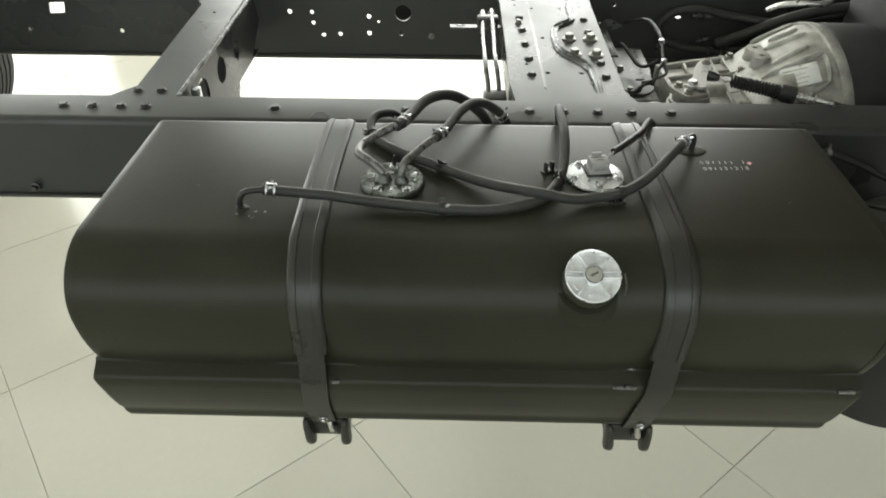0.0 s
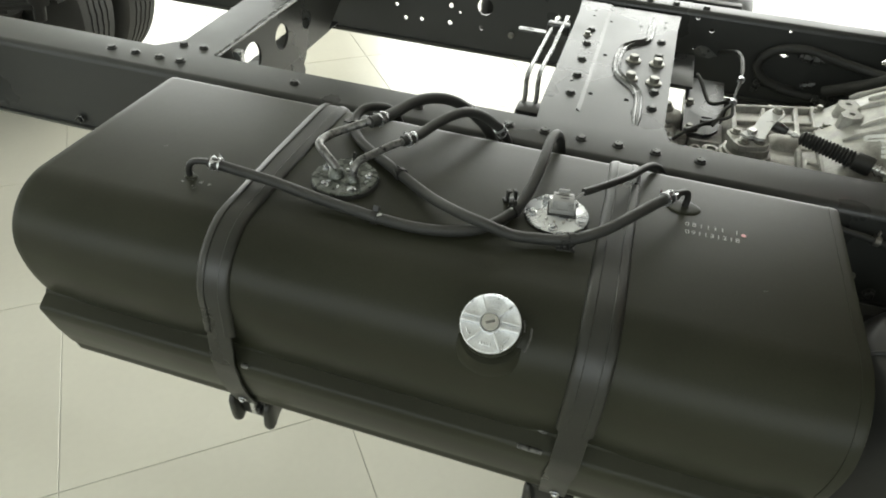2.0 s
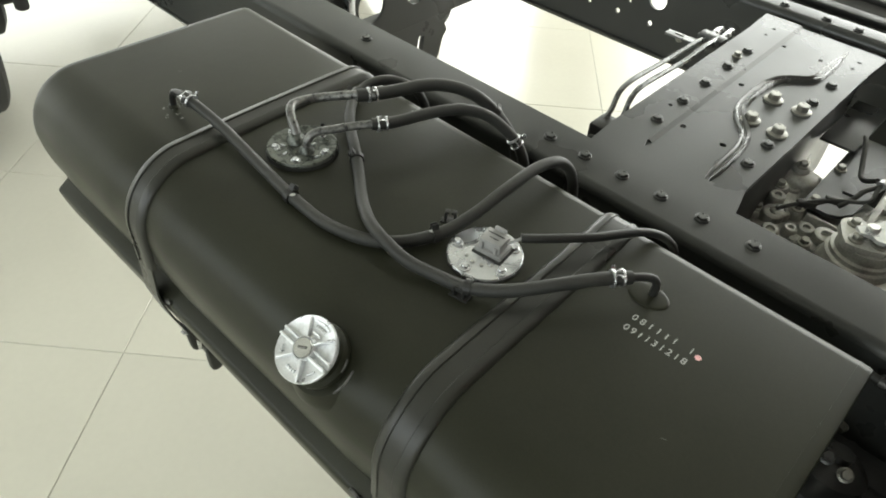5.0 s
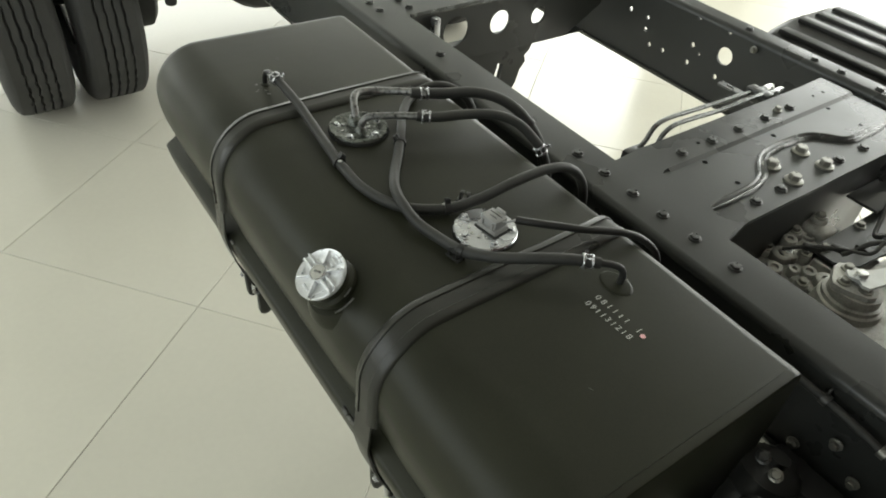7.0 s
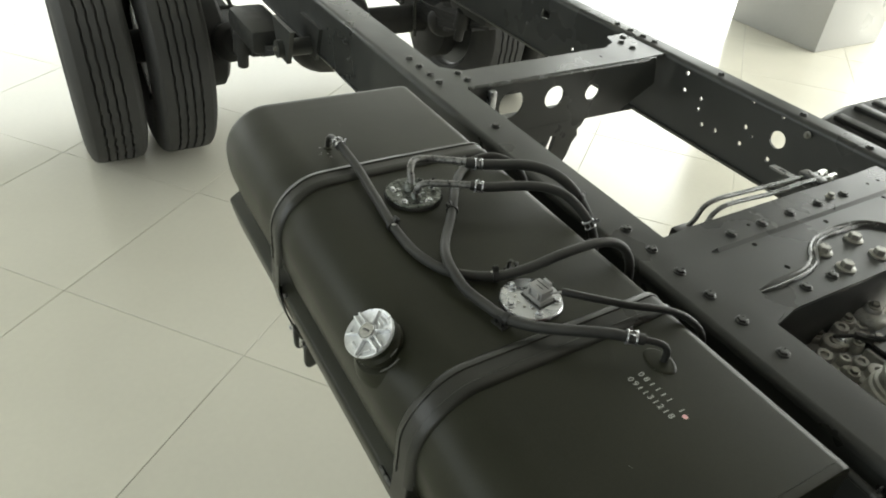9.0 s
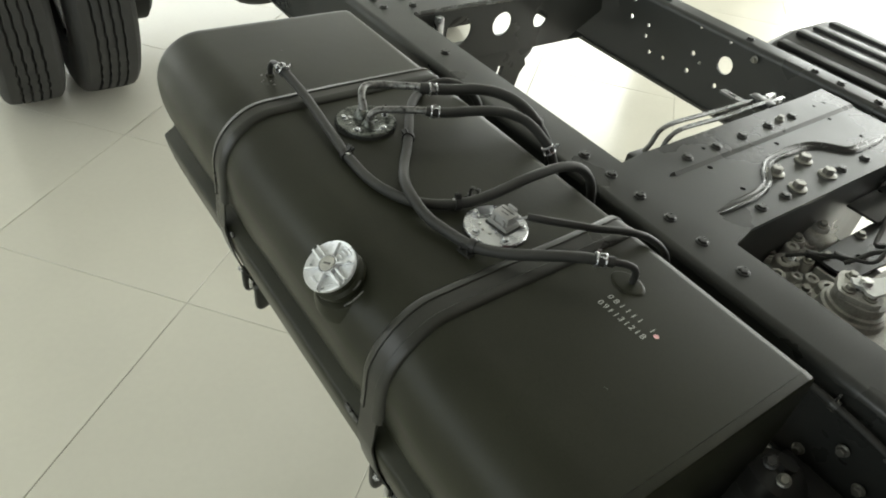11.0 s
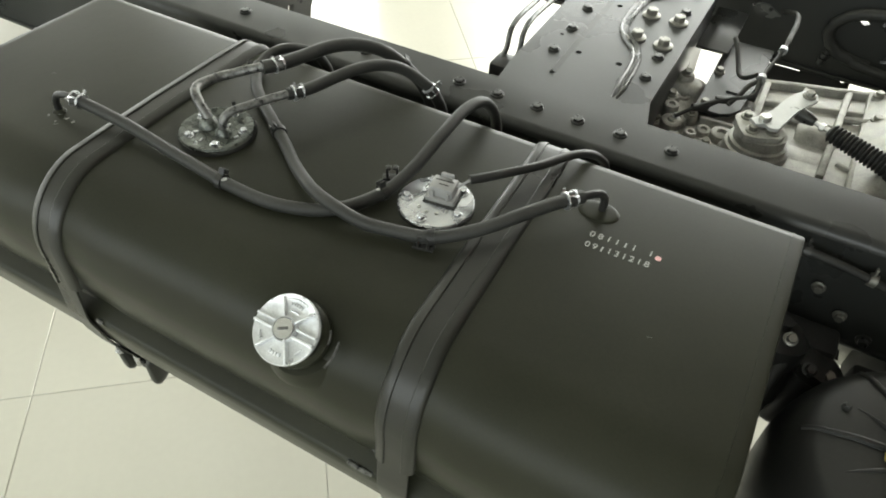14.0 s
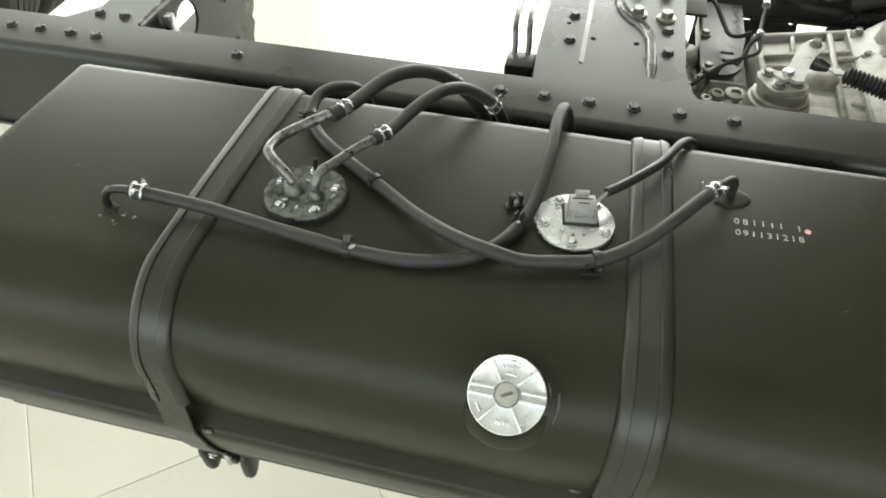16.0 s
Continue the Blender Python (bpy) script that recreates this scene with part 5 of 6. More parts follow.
def build_wiring():
    w = thing("wiring_loom", (0.41, 1.25, 0.70), "black taped wiring loom with plugs beside the gearbox", "cable")
    for pts, r in (([(0.425, 1.62, 0.695), (0.444, 1.53, 0.735), (0.4513, 1.479, 0.7464), (0.4505, 1.411, 0.7512), (0.4470, 1.362, 0.7493), (0.4400, 1.321, 0.7439), (0.4340, 1.279, 0.7400), (0.4356, 1.254, 0.7323), (0.4280, 1.246, 0.7270), (0.408, 1.242, 0.720), (0.386, 1.228, 0.715), (0.364, 1.208, 0.708), (0.345, 1.190, 0.698)], lambda t: 0.0042 if t < 0.50 else 0.0029),
                   ([(0.3740, 1.412, 0.7250), (0.3800, 1.396, 0.7250), (0.3930, 1.362, 0.7130), (0.4020, 1.335, 0.7090), (0.4130, 1.310, 0.7200), (0.4268, 1.292, 0.7380)], 0.0036),
                   ([(0.4335, 1.277, 0.7395), (0.422, 1.266, 0.732), (0.416, 1.250, 0.724), (0.406, 1.234, 0.714)], 0.0036),
                   ([(0.410, 1.246, 0.716), (0.392, 1.238, 0.712), (0.372, 1.214, 0.704)], 0.0030)):
        bm = bmesh.new()
        add_tube(bm, pts, r, 9)
        part("cable_run", bm, RUBBER, w)
    for at, way in (((0.4472, 1.364, 0.7494), (0.1, 1, 0.05)), ((0.4348, 1.283, 0.7405), (0.1, 1, 0.1))):
        bm = bmesh.new()
        add_lathe(bm, [(0.0040, -0.004), (0.0064, -0.004), (0.0064, 0.004), (0.0040, 0.004)], place(at, way), 14)
        part("band_clip", bm, ZINC, w, "bright band clip")
    for at, spin in (((0.399, 1.240, 0.716), 22), ((0.372, 1.217, 0.708), 38)):
        bm = bmesh.new()
        add_box(bm, (-0.013, -0.005, -0.0045), (0.013, 0.005, 0.0045), 0.002, Matrix.Translation(at) @ Matrix.Rotation(radians(spin), 4, "Z"))
        part("plug", bm, BLACK_PLASTIC, w)
    again("ring_terminal", SMALL_BOLT, place((0.343, 1.225, 0.677), (0, -0.3, 1)), w, "bright ring terminal")


build_wiring()


def build_engine():
    e = thing("engine_block", (1.2, 1.30, 0.33), "sooty black engine block behind the bell housing", "engine")
    bm = bmesh.new()
    add_lathe(bm, [(0, 0), (0.238, 0), (0.245, 0.012), (0.245, 0.10), (0.225, 0.12), (0, 0.12)], place((0.7585, 1.315, 0.550), (1, 0, 0)), 40)
    part("flywheel_cover", bm, ENGINE_BLACK, e)
    bm = bmesh.new()
    add_box(bm, (0.875, 1.09, 0.33), (1.75, 1.52, 0.98), 0.03)
    block = part("cylinder_block", bm, ENGINE_BLACK, e)
    for k in range(5):
        bm = bmesh.new()
        add_box(bm, (0.98 + 0.15 * k, 1.07, 0.50), (1.06 + 0.15 * k, 1.095, 0.90), 0.01)
        part("side_rib", bm, ENGINE_BLACK, block)


build_engine()


def build_far_hoses():
    """Air hoses and fittings along the inside of the far rail."""
    runs = (([(0.560, 1.602, 0.643), (0.600, 1.597, 0.639), (0.686, 1.592, 0.637), (0.842, 1.577, 0.658), (1.026, 1.558, 0.678)], 0.009),
            ([(0.589, 1.607, 0.641), (0.535, 1.609, 0.650), (0.506, 1.610, 0.683), (0.526, 1.612, 0.717), (0.589, 1.609, 0.732), (0.686, 1.597, 0.717), (0.783, 1.558, 0.721), (0.929, 1.519, 0.765), (1.172, 1.500, 0.794)], 0.010),
            ([(0.647, 1.587, 0.658), (0.705, 1.558, 0.697), (0.783, 1.519, 0.751), (0.929, 1.505, 0.780), (1.172, 1.490, 0.775)], 0.012))
    for pts, r in runs:
        h = thing("air_hose", pts[0], "black rubber air hose along the frame rail", "hose", "hoses along the far rail")
        bm = bmesh.new()
        add_tube(bm, pts, r, 10, step=0.02)
        part("rubber_tube", bm, RUBBER, h)
    f = thing("hose_fittings", (0.599, 1.616, 0.717), "dull metal hose fittings along the inside of the rail", "fitting")
    for at, way, n in (((0.603, 1.607, 0.717), (1, 0, -0.08), 2), ((0.655, 1.587, 0.637), (1, 0, -0.1), 2), ((0.516, 1.607, 0.637), (0.2, 0, 1), 1), ((0.616, 1.607, 0.659), (1, 0, 0.3), 1)):
        bm = bmesh.new()
        s = 1.0 if n == 2 else 0.55
        prof = [(0, -0.024 * s), (0.007, -0.024 * s), (0.007, -0.016 * s), (0.0105, -0.015 * s), (0.0105, -0.003 * s), (0.006, -0.002 * s), (0.006, 0.003 * s), (0.0115, 0.004 * s), (0.0115, 0.016 * s), (0.008, 0.018 * s), (0.008, 0.028 * s), (0, 0.028 * s)]
        add_lathe(bm, [(q * (1 if n == 2 else 0.75), z) for q, z in prof], place(at, way), 8)
        part("fitting", bm, BOLT_STEEL, f)
    # thin paler plate that puts a dull reflection on the web into colour
    bm = bmesh.new()
    add_plate(bm, [(0.370, 0.690), (0.380, 0.702), (0.398, 0.700), (0.410, 0.692), (0.422, 0.684), (0.408, 0.676), (0.382, 0.678)], [(0.402, 0.692, 0.004)], 0.003, Matrix.Translation((0, 1.6215, 0)) @ Matrix.Rotation(radians(90), 4, "X"))
    part("pale_web_patch", bm, PIPE_GREY, f, "grey plate for a dull reflection on the web")


build_far_hoses()


def build_shield():
    """A black sheet that hangs under the far rail beside the gearbox."""
    sh = thing("heat_shield", (0.7, 1.6, 0.40), "black sheet metal shield hanging under the far rail", "heat shield")
    bm = bmesh.new()
    outl = [(0.386, 0.36), (0.386, 0.586), (0.490, 0.586), (0.492, 0.5965), (0.561, 0.5965), (0.563, 0.586), (0.570, 0.586), (0.572, 0.5965), (0.578, 0.5965), (0.582, 0.560), (0.632, 0.560), (0.634, 0.5965), (1.30, 0.5965), (1.30, 0.36)]
    add_plate(bm, outl, [], 0.004, Matrix.Translation((0, 1.632, 0)) @ Matrix.Rotation(radians(90), 4, "X"))
    part("sheet", bm, ENGINE_BLACK, sh, smooth=20)
    bm = bmesh.new()
    add_box(bm, (0.386, 1.44, 0.36), (1.30, 1.627, 0.366))
    part("folded_bottom", bm, ENGINE_BLACK, sh)


build_shield()

# ---- rear wheels, axle and springs ----
WHEEL_X, WHEEL_R = -1.925, 0.385


def tyre_and_rim():
    """The meshes of a ribbed truck tyre and of its steel rim, round the origin, the axle along y."""
    half, r = 0.102, WHEEL_R
    prof = [(-0.060, 0.205, 0), (-0.088, 0.225, 0), (-0.100, 0.262, 0), (-0.1025, 0.300, 0), (-0.098, 0.340, 0), (-0.090, 0.365, 0), (-0.082, 0.376, 0), (-0.074, r - 0.003, 0)]
    grooves = (-0.040, -0.0135, 0.0135, 0.040)
    for gx in grooves:
        prof += [(gx - 0.0040, r, 1), (gx - 0.0028, r - 0.012, 1), (gx + 0.0028, r - 0.012, 1), (gx + 0.0040, r, 1)]
    prof += [(-y, q, 0) for y, q, _ in prof[7::-1]]
    seg = 180
    rings = []
    for k in range(seg):
        a = 2 * math.pi * k / seg
        z = 0.0012 if (k // 2) % 2 else -0.0012
        rings.append([Vector((q * math.cos(a), y + z * f, q * math.sin(a))) for y, q, f in prof])
    rings.append(rings[0])
    bm = bmesh.new()
    rows = [[bm.verts.new(p) for p in ring] for ring in rings[:-1]]
    rows.append(rows[0])
    for A, B in zip(rows, rows[1:]):
        for i in range(len(A) - 1):
            bm.faces.new((A[i], A[i + 1], B[i + 1], B[i]))
    out = []
    rim = bmesh.new()
    add_lathe(rim, [(0.206, -0.07), (0.213, -0.075), (0.213, -0.065), (0.190, -0.05), (0.185, 0.0), (0.150, 0.028), (0.090, 0.030), (0.088, 0.020), (0.150, 0.018), (0.18, 0.03), (0.190, 0.055), (0.213, 0.066), (0.213, 0.076), (0.206, 0.07)], place((0, 0, 0), (0, -1, 0)), 40)
    for name, q, mat in (("tyre", bm, TYRE_RUBBER), ("rim", rim, FRAME_PAINT)):
        me = bpy.data.meshes.new(name)
        bmesh.ops.recalc_face_normals(q, faces=q.faces[:])
        q.to_mesh(me)
        q.free()
        me.materials.append(mat)
        me.polygons.foreach_set("use_smooth", [True] * len(me.polygons))
        me.set_sharp_from_angle(angle=radians(25))
        out.append(me)
    return out


def build_axle():
    a = thing("rear_axle", (WHEEL_X, 1.315, 0.0), "black rear axle carrying twin ribbed truck tyres on each side", "axle")
    tyre, rim = tyre_and_rim()
    for k, y in enumerate((0.445, 0.680, 1.950, 2.185)):
        m = Matrix.Translation((WHEEL_X, y, WHEEL_R)) @ Matrix.Rotation(radians(17 * k), 4, "Y")
        t = again("tyre", tyre, m, a, "black ribbed truck tyre")
        again("rim", rim, m, t, "grey steel rim")
    bm = bmesh.new()
    add_tube(bm, [(WHEEL_X, 0.50, WHEEL_R), (WHEEL_X, 2.13, WHEEL_R)], 0.058, 20, smooth=False)
    part("axle_tube", bm, ENGINE_BLACK, a)
    bm = bmesh.new()
    add_lathe(bm, [(0, -0.16), (0.10, -0.15), (0.17, -0.08), (0.19, 0.0), (0.16, 0.08), (0.09, 0.16), (0.06, 0.26), (0, 0.26)], place((WHEEL_X, 1.315, WHEEL_R), (1, 0, 0.05)), 28)
    part("differential", bm, ENGINE_BLACK, a)
    for y, s in ((0.79, 1), (1.84, -1)):
        bm = bmesh.new()
        add_lathe(bm, [(0, 0), (0.165, 0), (0.17, 0.01), (0.17, 0.075), (0.15, 0.09), (0.06, 0.095), (0, 0.095)], place((WHEEL_X, y, WHEEL_R), (0, s, 0)), 32)
        part("brake_drum", bm, ENGINE_BLACK, a)
        bm = bmesh.new()
        add_lathe(bm, [(0, 0), (0.055, 0), (0.068, 0.03), (0.068, 0.075), (0.05, 0.10), (0.012, 0.105), (0.012, 0.17), (0, 0.17)], place((WHEEL_X + 0.14, y + s * 0.08, WHEEL_R + 0.03), (0.9, s * 0.2, 0.35)), 24)
        part("brake_chamber", bm, ENGINE_BLACK, a)


build_axle()


def build_spring(y):
    s = thing("leaf_spring", (WHEEL_X, y, 0.44), "black stacked leaf spring under the frame rail", "leaf spring", "rear leaf springs")
    for k in range(6):
        L = 0.80 - 0.105 * k
        pts = []
        for i in range(13):
            u = -1 + 2 * i / 12
            pts.append((WHEEL_X + u * L, 0.470 - 0.0125 * k + 0.155 * (u * L / 0.80) ** 2))
        bm = bmesh.new()
        rings = [[Vector((x, y - 0.032, z)), Vector((x, y + 0.032, z)), Vector((x, y + 0.032, z + 0.011)), Vector((x, y - 0.032, z + 0.011))] for x, z in pts]
        add_rings(bm, rings)
        part("leaf", bm, ENGINE_BLACK, s)
    for dx in (-0.06, 0.06):
        bm = bmesh.new()
        add_tube(bm, [(WHEEL_X + dx, y - 0.043, 0.33), (WHEEL_X + dx, y - 0.043, 0.49), (WHEEL_X + dx, y, 0.515), (WHEEL_X + dx, y + 0.043, 0.49), (WHEEL_X + dx, y + 0.043, 0.33)], 0.008, 8)
        part("u_bolt", bm, BOLT_STEEL, s)
    for sx in (-1, 1):
        bm = bmesh.new()
        x = WHEEL_X + sx * 0.80
        add_plate(bm, [(x - 0.075, 0.70), (x + 0.075, 0.70), (x + 0.035, 0.60), (x - 0.035, 0.60)], [], 0.012, Matrix.Translation((0, y + 0.045, 0)) @ Matrix.Rotation(radians(90), 4, "X"))
        add_plate(bm, [(x - 0.075, 0.70), (x + 0.075, 0.70), (x + 0.035, 0.60), (x - 0.035, 0.60)], [], 0.012, Matrix.Translation((0, y - 0.035, 0)) @ Matrix.Rotation(radians(90), 4, "X"))
        add_tube(bm, [(x, y - 0.052, 0.632), (x, y + 0.052, 0.632)], 0.024, 16, smooth=False)
        part("spring_hanger", bm, FRAME_PAINT, s)
        again("pin_bolt", WEB_BOLT, place((x, y - 0.052, 0.632), (0, -1, 0)), s, "plated pin end")
    bm = bmesh.new()
    add_lathe(bm, [(0.018, 0), (0.018, 0.05), (0.03, 0.055), (0.03, 0.12), (0.014, 0.13), (0, 0.13)], place((WHEEL_X + 0.42, y - 0.05, 0.44), (0.25, 0, 1)), 16)
    part("shock_absorber", bm, ENGINE_BLACK, s)
    bm = bmesh.new()
    add_box(bm, (WHEEL_X + 0.36, y - 0.07, 0.545), (WHEEL_X + 0.62, y + 0.05, 0.62), 0.02)
    part("bump_stop", bm, RUBBER, s)


for y in (0.905, 1.725):
    build_spring(y)

# ---- covers, filter and drum beside the rails ----


def build_far_cover():
    c = thing("battery_cover", (0.15, 1.97, 0.585), "black ribbed plastic battery cover fixed beyond the far rail", "battery box")
    bm = bmesh.new()
    prof = [(1.79, 0.53), (1.79, 0.655), (1.81, 0.69), (1.86, 0.715), (1.93, 0.728), (2.10, 0.728), (2.16, 0.71), (2.19, 0.67), (2.19, 0.53)]
    rings = []
    for x, f in ((-0.165, 0.86), (-0.155, 0.95), (-0.135, 1.0), (0.48, 1.0), (0.50, 0.93)):
        rings.append([Vector((x, 1.99 + (y - 1.99) * f, 0.53 + (z - 0.53) * f)) for y, z in prof])
    add_rings(bm, rings)
    lid = part("lid", bm, BLACK_PLASTIC, c)
    for y, z in ((1.862, 0.716), (1.93, 0.729), (2.0, 0.729), (2.07, 0.729)):
        bm = bmesh.new()
        add_box(bm, (-0.128, y - 0.016, z - 0.006), (0.47, y + 0.016, z + 0.006), 0.004)
        part("lid_rib", bm, BLACK_PLASTIC, lid)
    bm = bmesh.new()
    add_box(bm, (0.05, 1.675, 0.615), (0.40, 1.80, 0.640), 0.004)
    part("carrier", bm, FRAME_PAINT, c)


build_far_cover()


def build_drum():
    """A ribbed black drum ahead of the tank, its face up, with a duct rising from the middle."""
    d = thing("air_cleaner", (0.69, 0.757, 0.42), "black ribbed round air cleaner housing beside the rail", "air cleaner")
    m = Matrix.Translation((0.703, 0.755, 0.712)) @ Matrix.Rotation(radians(2.9), 4, "X") @ Matrix.Rotation(radians(-1.7), 4, "Y")
    bm = bmesh.new()
    add_lathe(bm, [(0, -0.28), (0.122, -0.28), (0.132, -0.27), (0.133, -0.085), (0.129, -0.055), (0.124, -0.034), (0.117, -0.018), (0.111, -0.009), (0.105, -0.004), (0.100, -0.0015), (0.090, 0.001), (0.070, 0.006), (0, 0.008)], m, 56)
    body = part("housing", bm, BLACK_PLASTIC, d)
    for k in range(14):
        a = radians(130 + 360 / 14 * k)
        far = k % 2 == 0
        bm = bmesh.new()
        rd = Vector((math.cos(a), math.sin(a), 0))
        pts = [m @ (rd * r + Vector((0, 0, h))) for r, h in (((0.048, 0.0078), (0.070, 0.0068), (0.090, 0.002), (0.103, -0.002), (0.112, -0.0095)) if far else ((0.048, 0.0072), (0.066, 0.0062), (0.086, 0.0010)))]
        add_tube(bm, pts, (lambda t: 0.0040 * (1 - 0.4 * t)) if far else (lambda t: 0.0026 * (1 - 0.7 * t)), 8)
        part("rib", bm, BLACK_PLASTIC, body)
    bm = bmesh.new()
    add_lathe(bm, [(0, 0), (0.0050, 0), (0.0050, 0.006), (0.0036, 0.008), (0.0036, 0.020), (0.0046, 0.021), (0.0046, 0.027), (0, 0.027)], place((0.657, 0.770, 0.732), (0.08, -0.96, -0.24)), 12)
    part("valve_stem", bm, STEEL, d, "plated valve stem")
    bm = bmesh.new()
    add_lathe(bm, [(0, 0), (0.0064, 0), (0.0064, 0.006), (0.0040, 0.008), (0, 0.008)], place((0.659, 0.744, 0.7255), (0.08, -0.96, -0.24)), 8)
    part("yellow_cap", bm, YELLOW_TIP, d, "yellow plated end cap")
    again("bolt", DULL_BOLT, m @ Matrix.Translation((-0.082, 0.030, 0.003)) @ Matrix.Scale(0.55, 4), body, "small dull screw")
    bm = bmesh.new()
    add_tube(bm, [(0.712, 0.755, 0.69), (0.715, 0.756, 0.735), (0.735, 0.760, 0.79), (0.79, 0.775, 0.835), (0.90, 0.81, 0.86)], 0.052, 24)
    part("intake_duct", bm, RUBBER, d)
    bm = bmesh.new()
    add_box(bm, (0.655, 0.880, 0.40), (0.86, 0.953, 0.606), 0.008)
    add_box(bm, (0.690, 0.950, 0.44), (0.86, 1.100, 0.602), 0.008)
    part("mount_bracket", bm, ENGINE_BLACK, d)


build_drum()


def build_filter():
    f = thing("fuel_filter", (0.565, 0.88, 0.54), "black canister filter bolted to the rail web", "filter")
    bm = bmesh.new()
    add_lathe(bm, [(0, -0.085), (0.022, -0.085), (0.030, -0.075), (0.030, -0.052), (0.035, -0.048), (0.036, -0.006), (0.033, 0.0), (0.036, 0.004), (0.036, 0.030), (0.026, 0.040), (0.012, 0.042), (0.012, 0.050), (0, 0.050)], place((0.553, 0.878, 0.640), (0.05, 0.25, 1)), 28)
    can = part("canister", bm, BLACK_PLASTIC, f)
    bm = bmesh.new()
    add_lathe(bm, [(0, -0.075), (0.020, -0.075), (0.028, -0.065), (0.029, 0.0), (0.026, 0.004), (0.030, 0.008), (0.030, 0.020), (0.016, 0.028), (0, 0.028)], place((0.606, 0.893, 0.618), (0.25, 0.2, 1)), 24)
    part("second_canister", bm, BLACK_PLASTIC, f)
    bm = bmesh.new()
    add_plate(bm, [(0.520, 0.600), (0.640, 0.600), (0.636, 0.612), (0.600, 0.616), (0.560, 0.618), (0.520, 0.620)], [], 0.006, Matrix.Translation((0, 0.9535, 0)) @ Matrix.Rotation(radians(90), 4, "X") @ Matrix.Translation((0, 0, 0.006)))
    part("mount_plate", bm, ENGINE_BLACK, f, smooth=20)
    bm = bmesh.new()
    add_box(bm, (0.535, 0.905, 0.615), (0.625, 0.947, 0.650), 0.006)
    part("bracket_arm", bm, ENGINE_BLACK, f)
    bm = bmesh.new()
    add_tube(bm, [(0.572, 0.875, 0.672), (0.568, 0.860, 0.660), (0.560, 0.830, 0.632), (0.552, 0.797, 0.600)], 0.0098, 14)
    part("drain_hose", bm, RUBBER, f)
    for x, y, z, kind in ((0.566, 0.866, 0.688, WEB_BOLT), (0.600, 0.872, 0.648, DULL_BOLT), (0.622, 0.880, 0.640, WEB_BOLT), (0.545, 0.872, 0.690, DULL_BOLT)):
        again("bolt", kind, place((x, y, z), (0.1, -0.5, 0.85)), f, "plated hexagon bolt")
    bm = bmesh.new()
    add_tube(bm, [(0.500, 0.942, 0.748), (0.555, 0.943, 0.745), (0.61, 0.943, 0.738), (0.66, 0.943, 0.722), (0.74, 0.943, 0.685)], 0.0050, 10)
    pipe = part("breather_pipe", bm, RUBBER, f)
    for x, z in ((0.548, 0.746), (0.618, 0.7375)):
        bm = bmesh.new()
        add_lathe(bm, [(0.0048, -0.004), (0.0075, -0.004), (0.0075, 0.004), (0.0048, 0.004)], place((x, 0.943, z), (1, 0, -0.12)), 12)
        add_box(bm, (x - 0.002, 0.940, z + 0.006), (x + 0.0005, 0.946, z + 0.016), 0.0005)
        part("band_clip", bm, PALE_BOLT if x > 0.6 else BOLT_STEEL, pipe, "plated band clip")


build_filter()


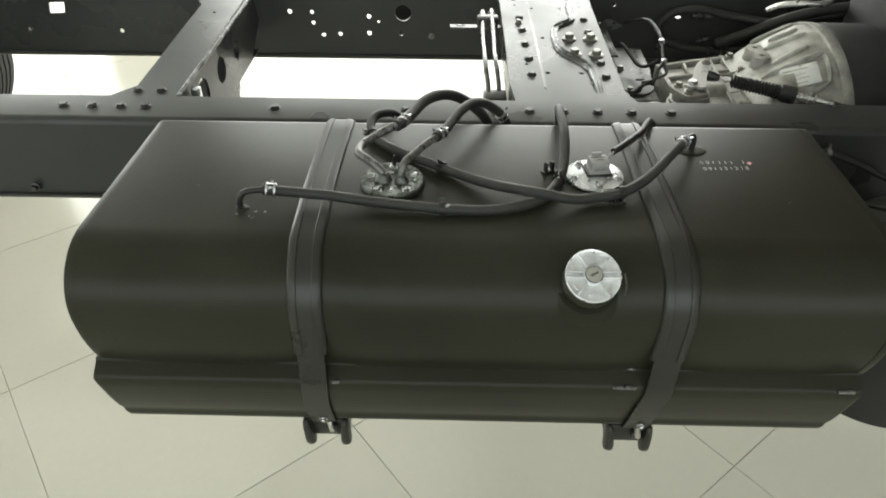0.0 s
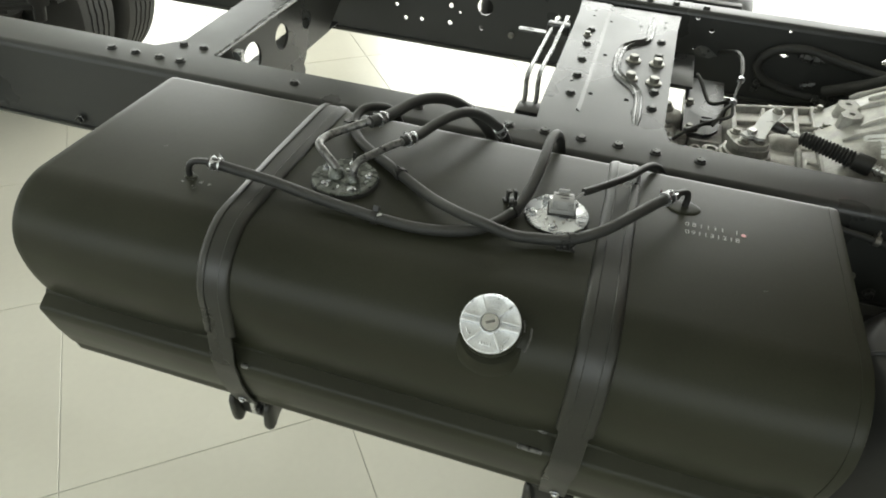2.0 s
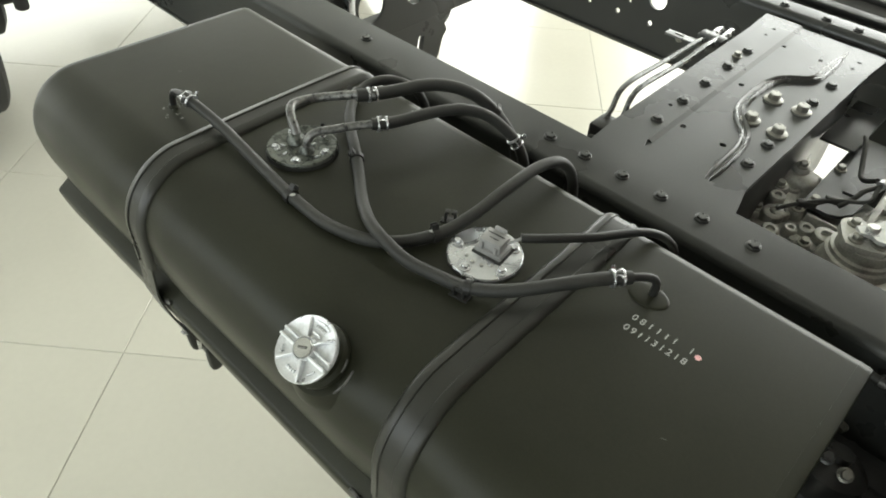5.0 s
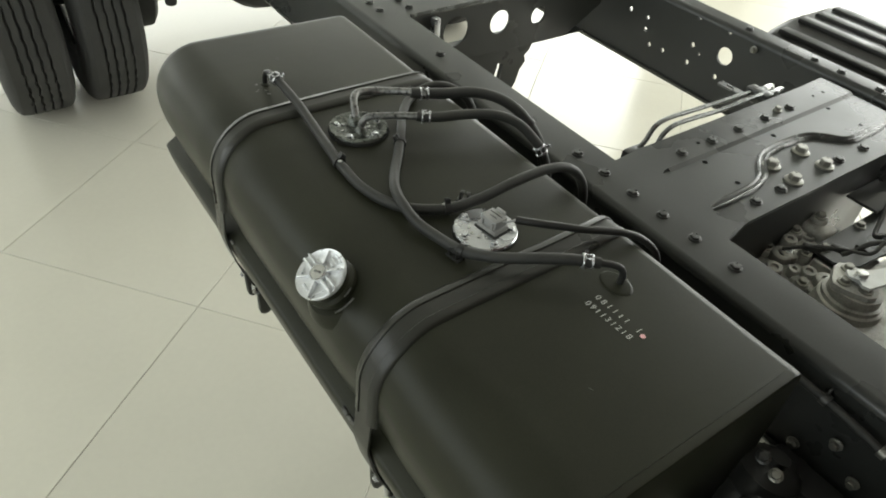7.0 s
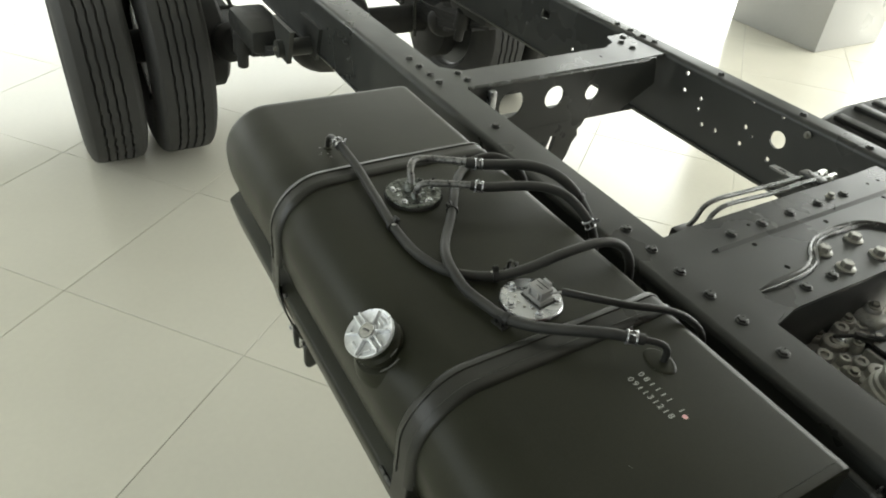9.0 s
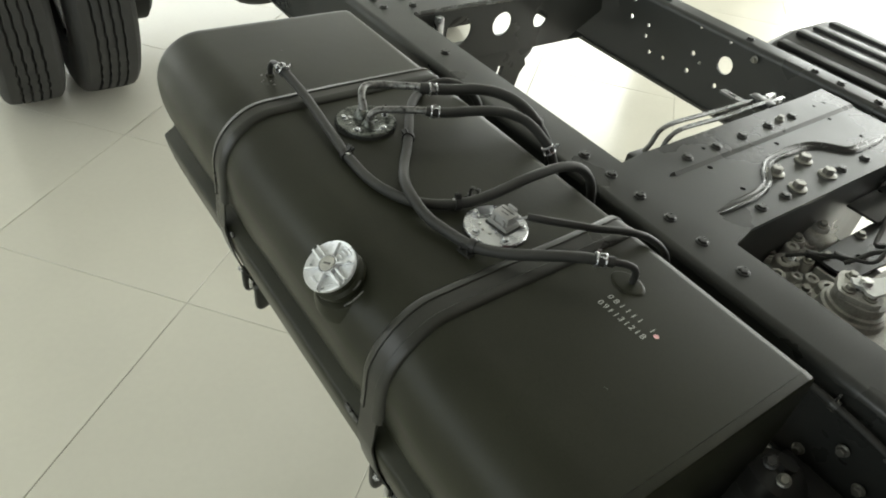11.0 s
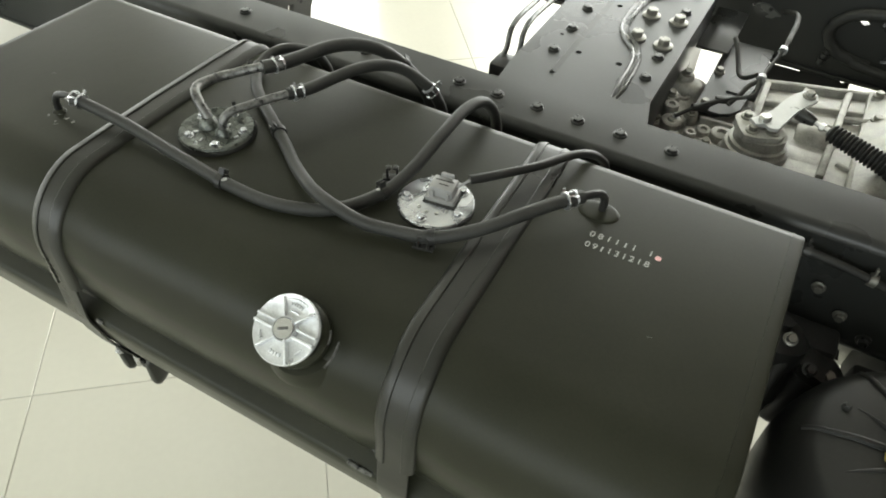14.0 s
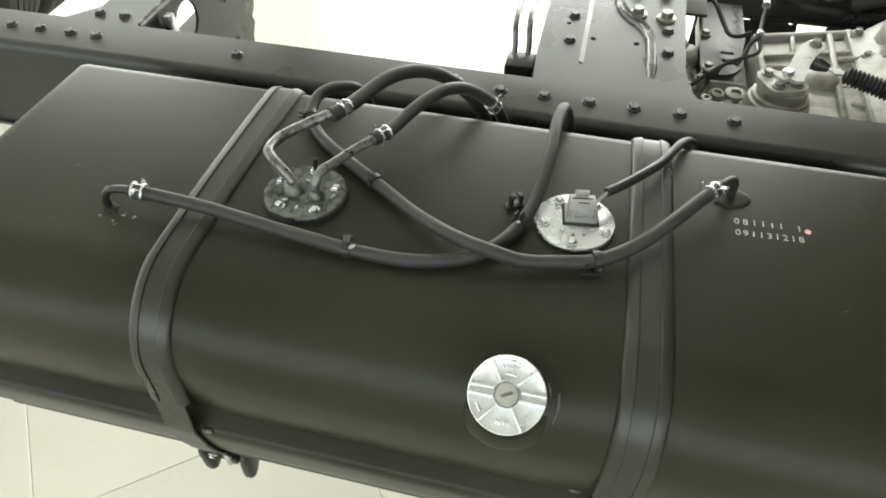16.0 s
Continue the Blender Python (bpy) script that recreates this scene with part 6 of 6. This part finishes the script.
def build_cab():
    """The lower back of the cab, tilted over the engine, with its tunnel."""
    c = thing("truck_cab", (1.85, 1.315, 0.70), "dark red truck cab above the engine", "truck cab")
    x0, x1, y0, y1, z0, z1 = 0.84, 2.75, 0.40, 2.23, 0.99, 2.30
    bm = bmesh.new()
    outl = [(y0, z0), (1.04, z0), (1.04, 1.10), (1.57, 1.10), (1.57, z0), (y1, z0), (y1, z1 - 0.12), (y1 - 0.12, z1), (y0 + 0.12, z1), (y0, z1 - 0.12)]
    add_plate(bm, outl, [], 0.03, Matrix(((0, 0, -1, x0), (1, 0, 0, 0), (0, 1, 0, 0), (0, 0, 0, 1))))
    part("back_wall", bm, CAB_RED, c, smooth=20)
    for ya, yb in ((y0, y0 + 0.03), (y1 - 0.03, y1)):
        bm = bmesh.new()
        add_box(bm, (x0 + 0.032, ya, z0), (x1, yb, z1 - 0.12), 0.008)
        part("side_panel", bm, CAB_RED, c)
    bm = bmesh.new()
    add_box(bm, (x0 + 0.032, y0 + 0.05, z1 - 0.03), (x1, y1 - 0.05, z1), 0.01)
    part("roof_panel", bm, CAB_RED, c)
    for ya, yb in ((y0 + 0.035, 1.04), (1.57, y1 - 0.035)):
        bm = bmesh.new()
        add_box(bm, (x0 + 0.032, ya, z0 + 0.004), (x1, yb, z0 + 0.03))
        part("floor_pan", bm, ENGINE_BLACK, c)
    bm = bmesh.new()
    add_box(bm, (x0 + 0.032, 1.04, 1.10), (x1, 1.57, 1.13))
    part("engine_tunnel", bm, ENGINE_BLACK, c)
    bm = bmesh.new()
    add_box(bm, (x1 - 0.03, y0 + 0.035, z0 + 0.035), (x1, y1 - 0.035, z1 - 0.035))
    part("front_wall", bm, CAB_RED, c)
    bm = bmesh.new()
    add_box(bm, (1.04, 1.69, 0.60), (1.08, y1, 0.989), 0.01)
    part("wheel_arch_panel", bm, CAB_RED, c)

    for y in (1.0, 1.63):
        bm = bmesh.new()
        add_box(bm, (1.30, y - 0.03, 0.774), (1.42, y + 0.03, z0 + 0.004), 0.008)
        part("cab_mount", bm, ENGINE_BLACK, c)


build_cab()

# ---- floor, tiles last ----


def build_floor():
    bm = bmesh.new()
    add_box(bm, (ROOM_X0 - 0.2, ROOM_Y0 - 0.2, -0.2), (ROOM_X1 + 0.2, ROOM_Y1 + 0.2, -0.0025))
    floor = tagged(link_mesh("floor", bm, GROUT, smooth=0), "polished cream tiles with thin grey joints", "floor", kind="structure")
    size, gap = 0.598, 0.0016
    ang = radians(39.4)
    o = Vector((-0.661, 0.566, 0))
    e1, e2 = Vector((math.cos(ang), math.sin(ang), 0)), Vector((-math.sin(ang), math.cos(ang), 0))
    half, chamfer = size / 2 - gap / 2, 0.0012

    def rings(m):
        return [[m @ Vector((sx * (half - d), sy * (half - d), z)) for sx, sy in ((-1, -1), (1, -1), (1, 1), (-1, 1))] for d, z in ((0.0, -0.003), (0.0, -chamfer), (chamfer, 0.0))]

    bm = bmesh.new()
    add_rings(bm, rings(Matrix()))
    me = bpy.data.meshes.new("tile")
    bmesh.ops.recalc_face_normals(bm, faces=bm.faces[:])
    bm.to_mesh(me)
    bm.free()
    me.materials.append(TILE)
    spots = []
    for i in range(-26, 27):
        for j in range(-26, 27):
            c = o + e1 * (i + 0.5) * size + e2 * (j + 0.5) * size
            if ROOM_X0 < c.x < ROOM_X1 and ROOM_Y0 < c.y < ROOM_Y1:
                spots.append(((c - Vector((-0.6, 1.4, 0))).length, c))
    spots.sort(key=lambda q: q[0])
    turn = Matrix.Rotation(ang, 4, "Z")
    for _, c in spots[:300]:
        again("tile", me, Matrix.Translation(c) @ turn, floor)
    bm = bmesh.new()
    for _, c in spots[300:]:
        add_rings(bm, rings(Matrix.Translation(c) @ turn))
    tagged(part("outer_tiles", bm, TILE, floor, smooth=0), kind="stuff")


build_floor()
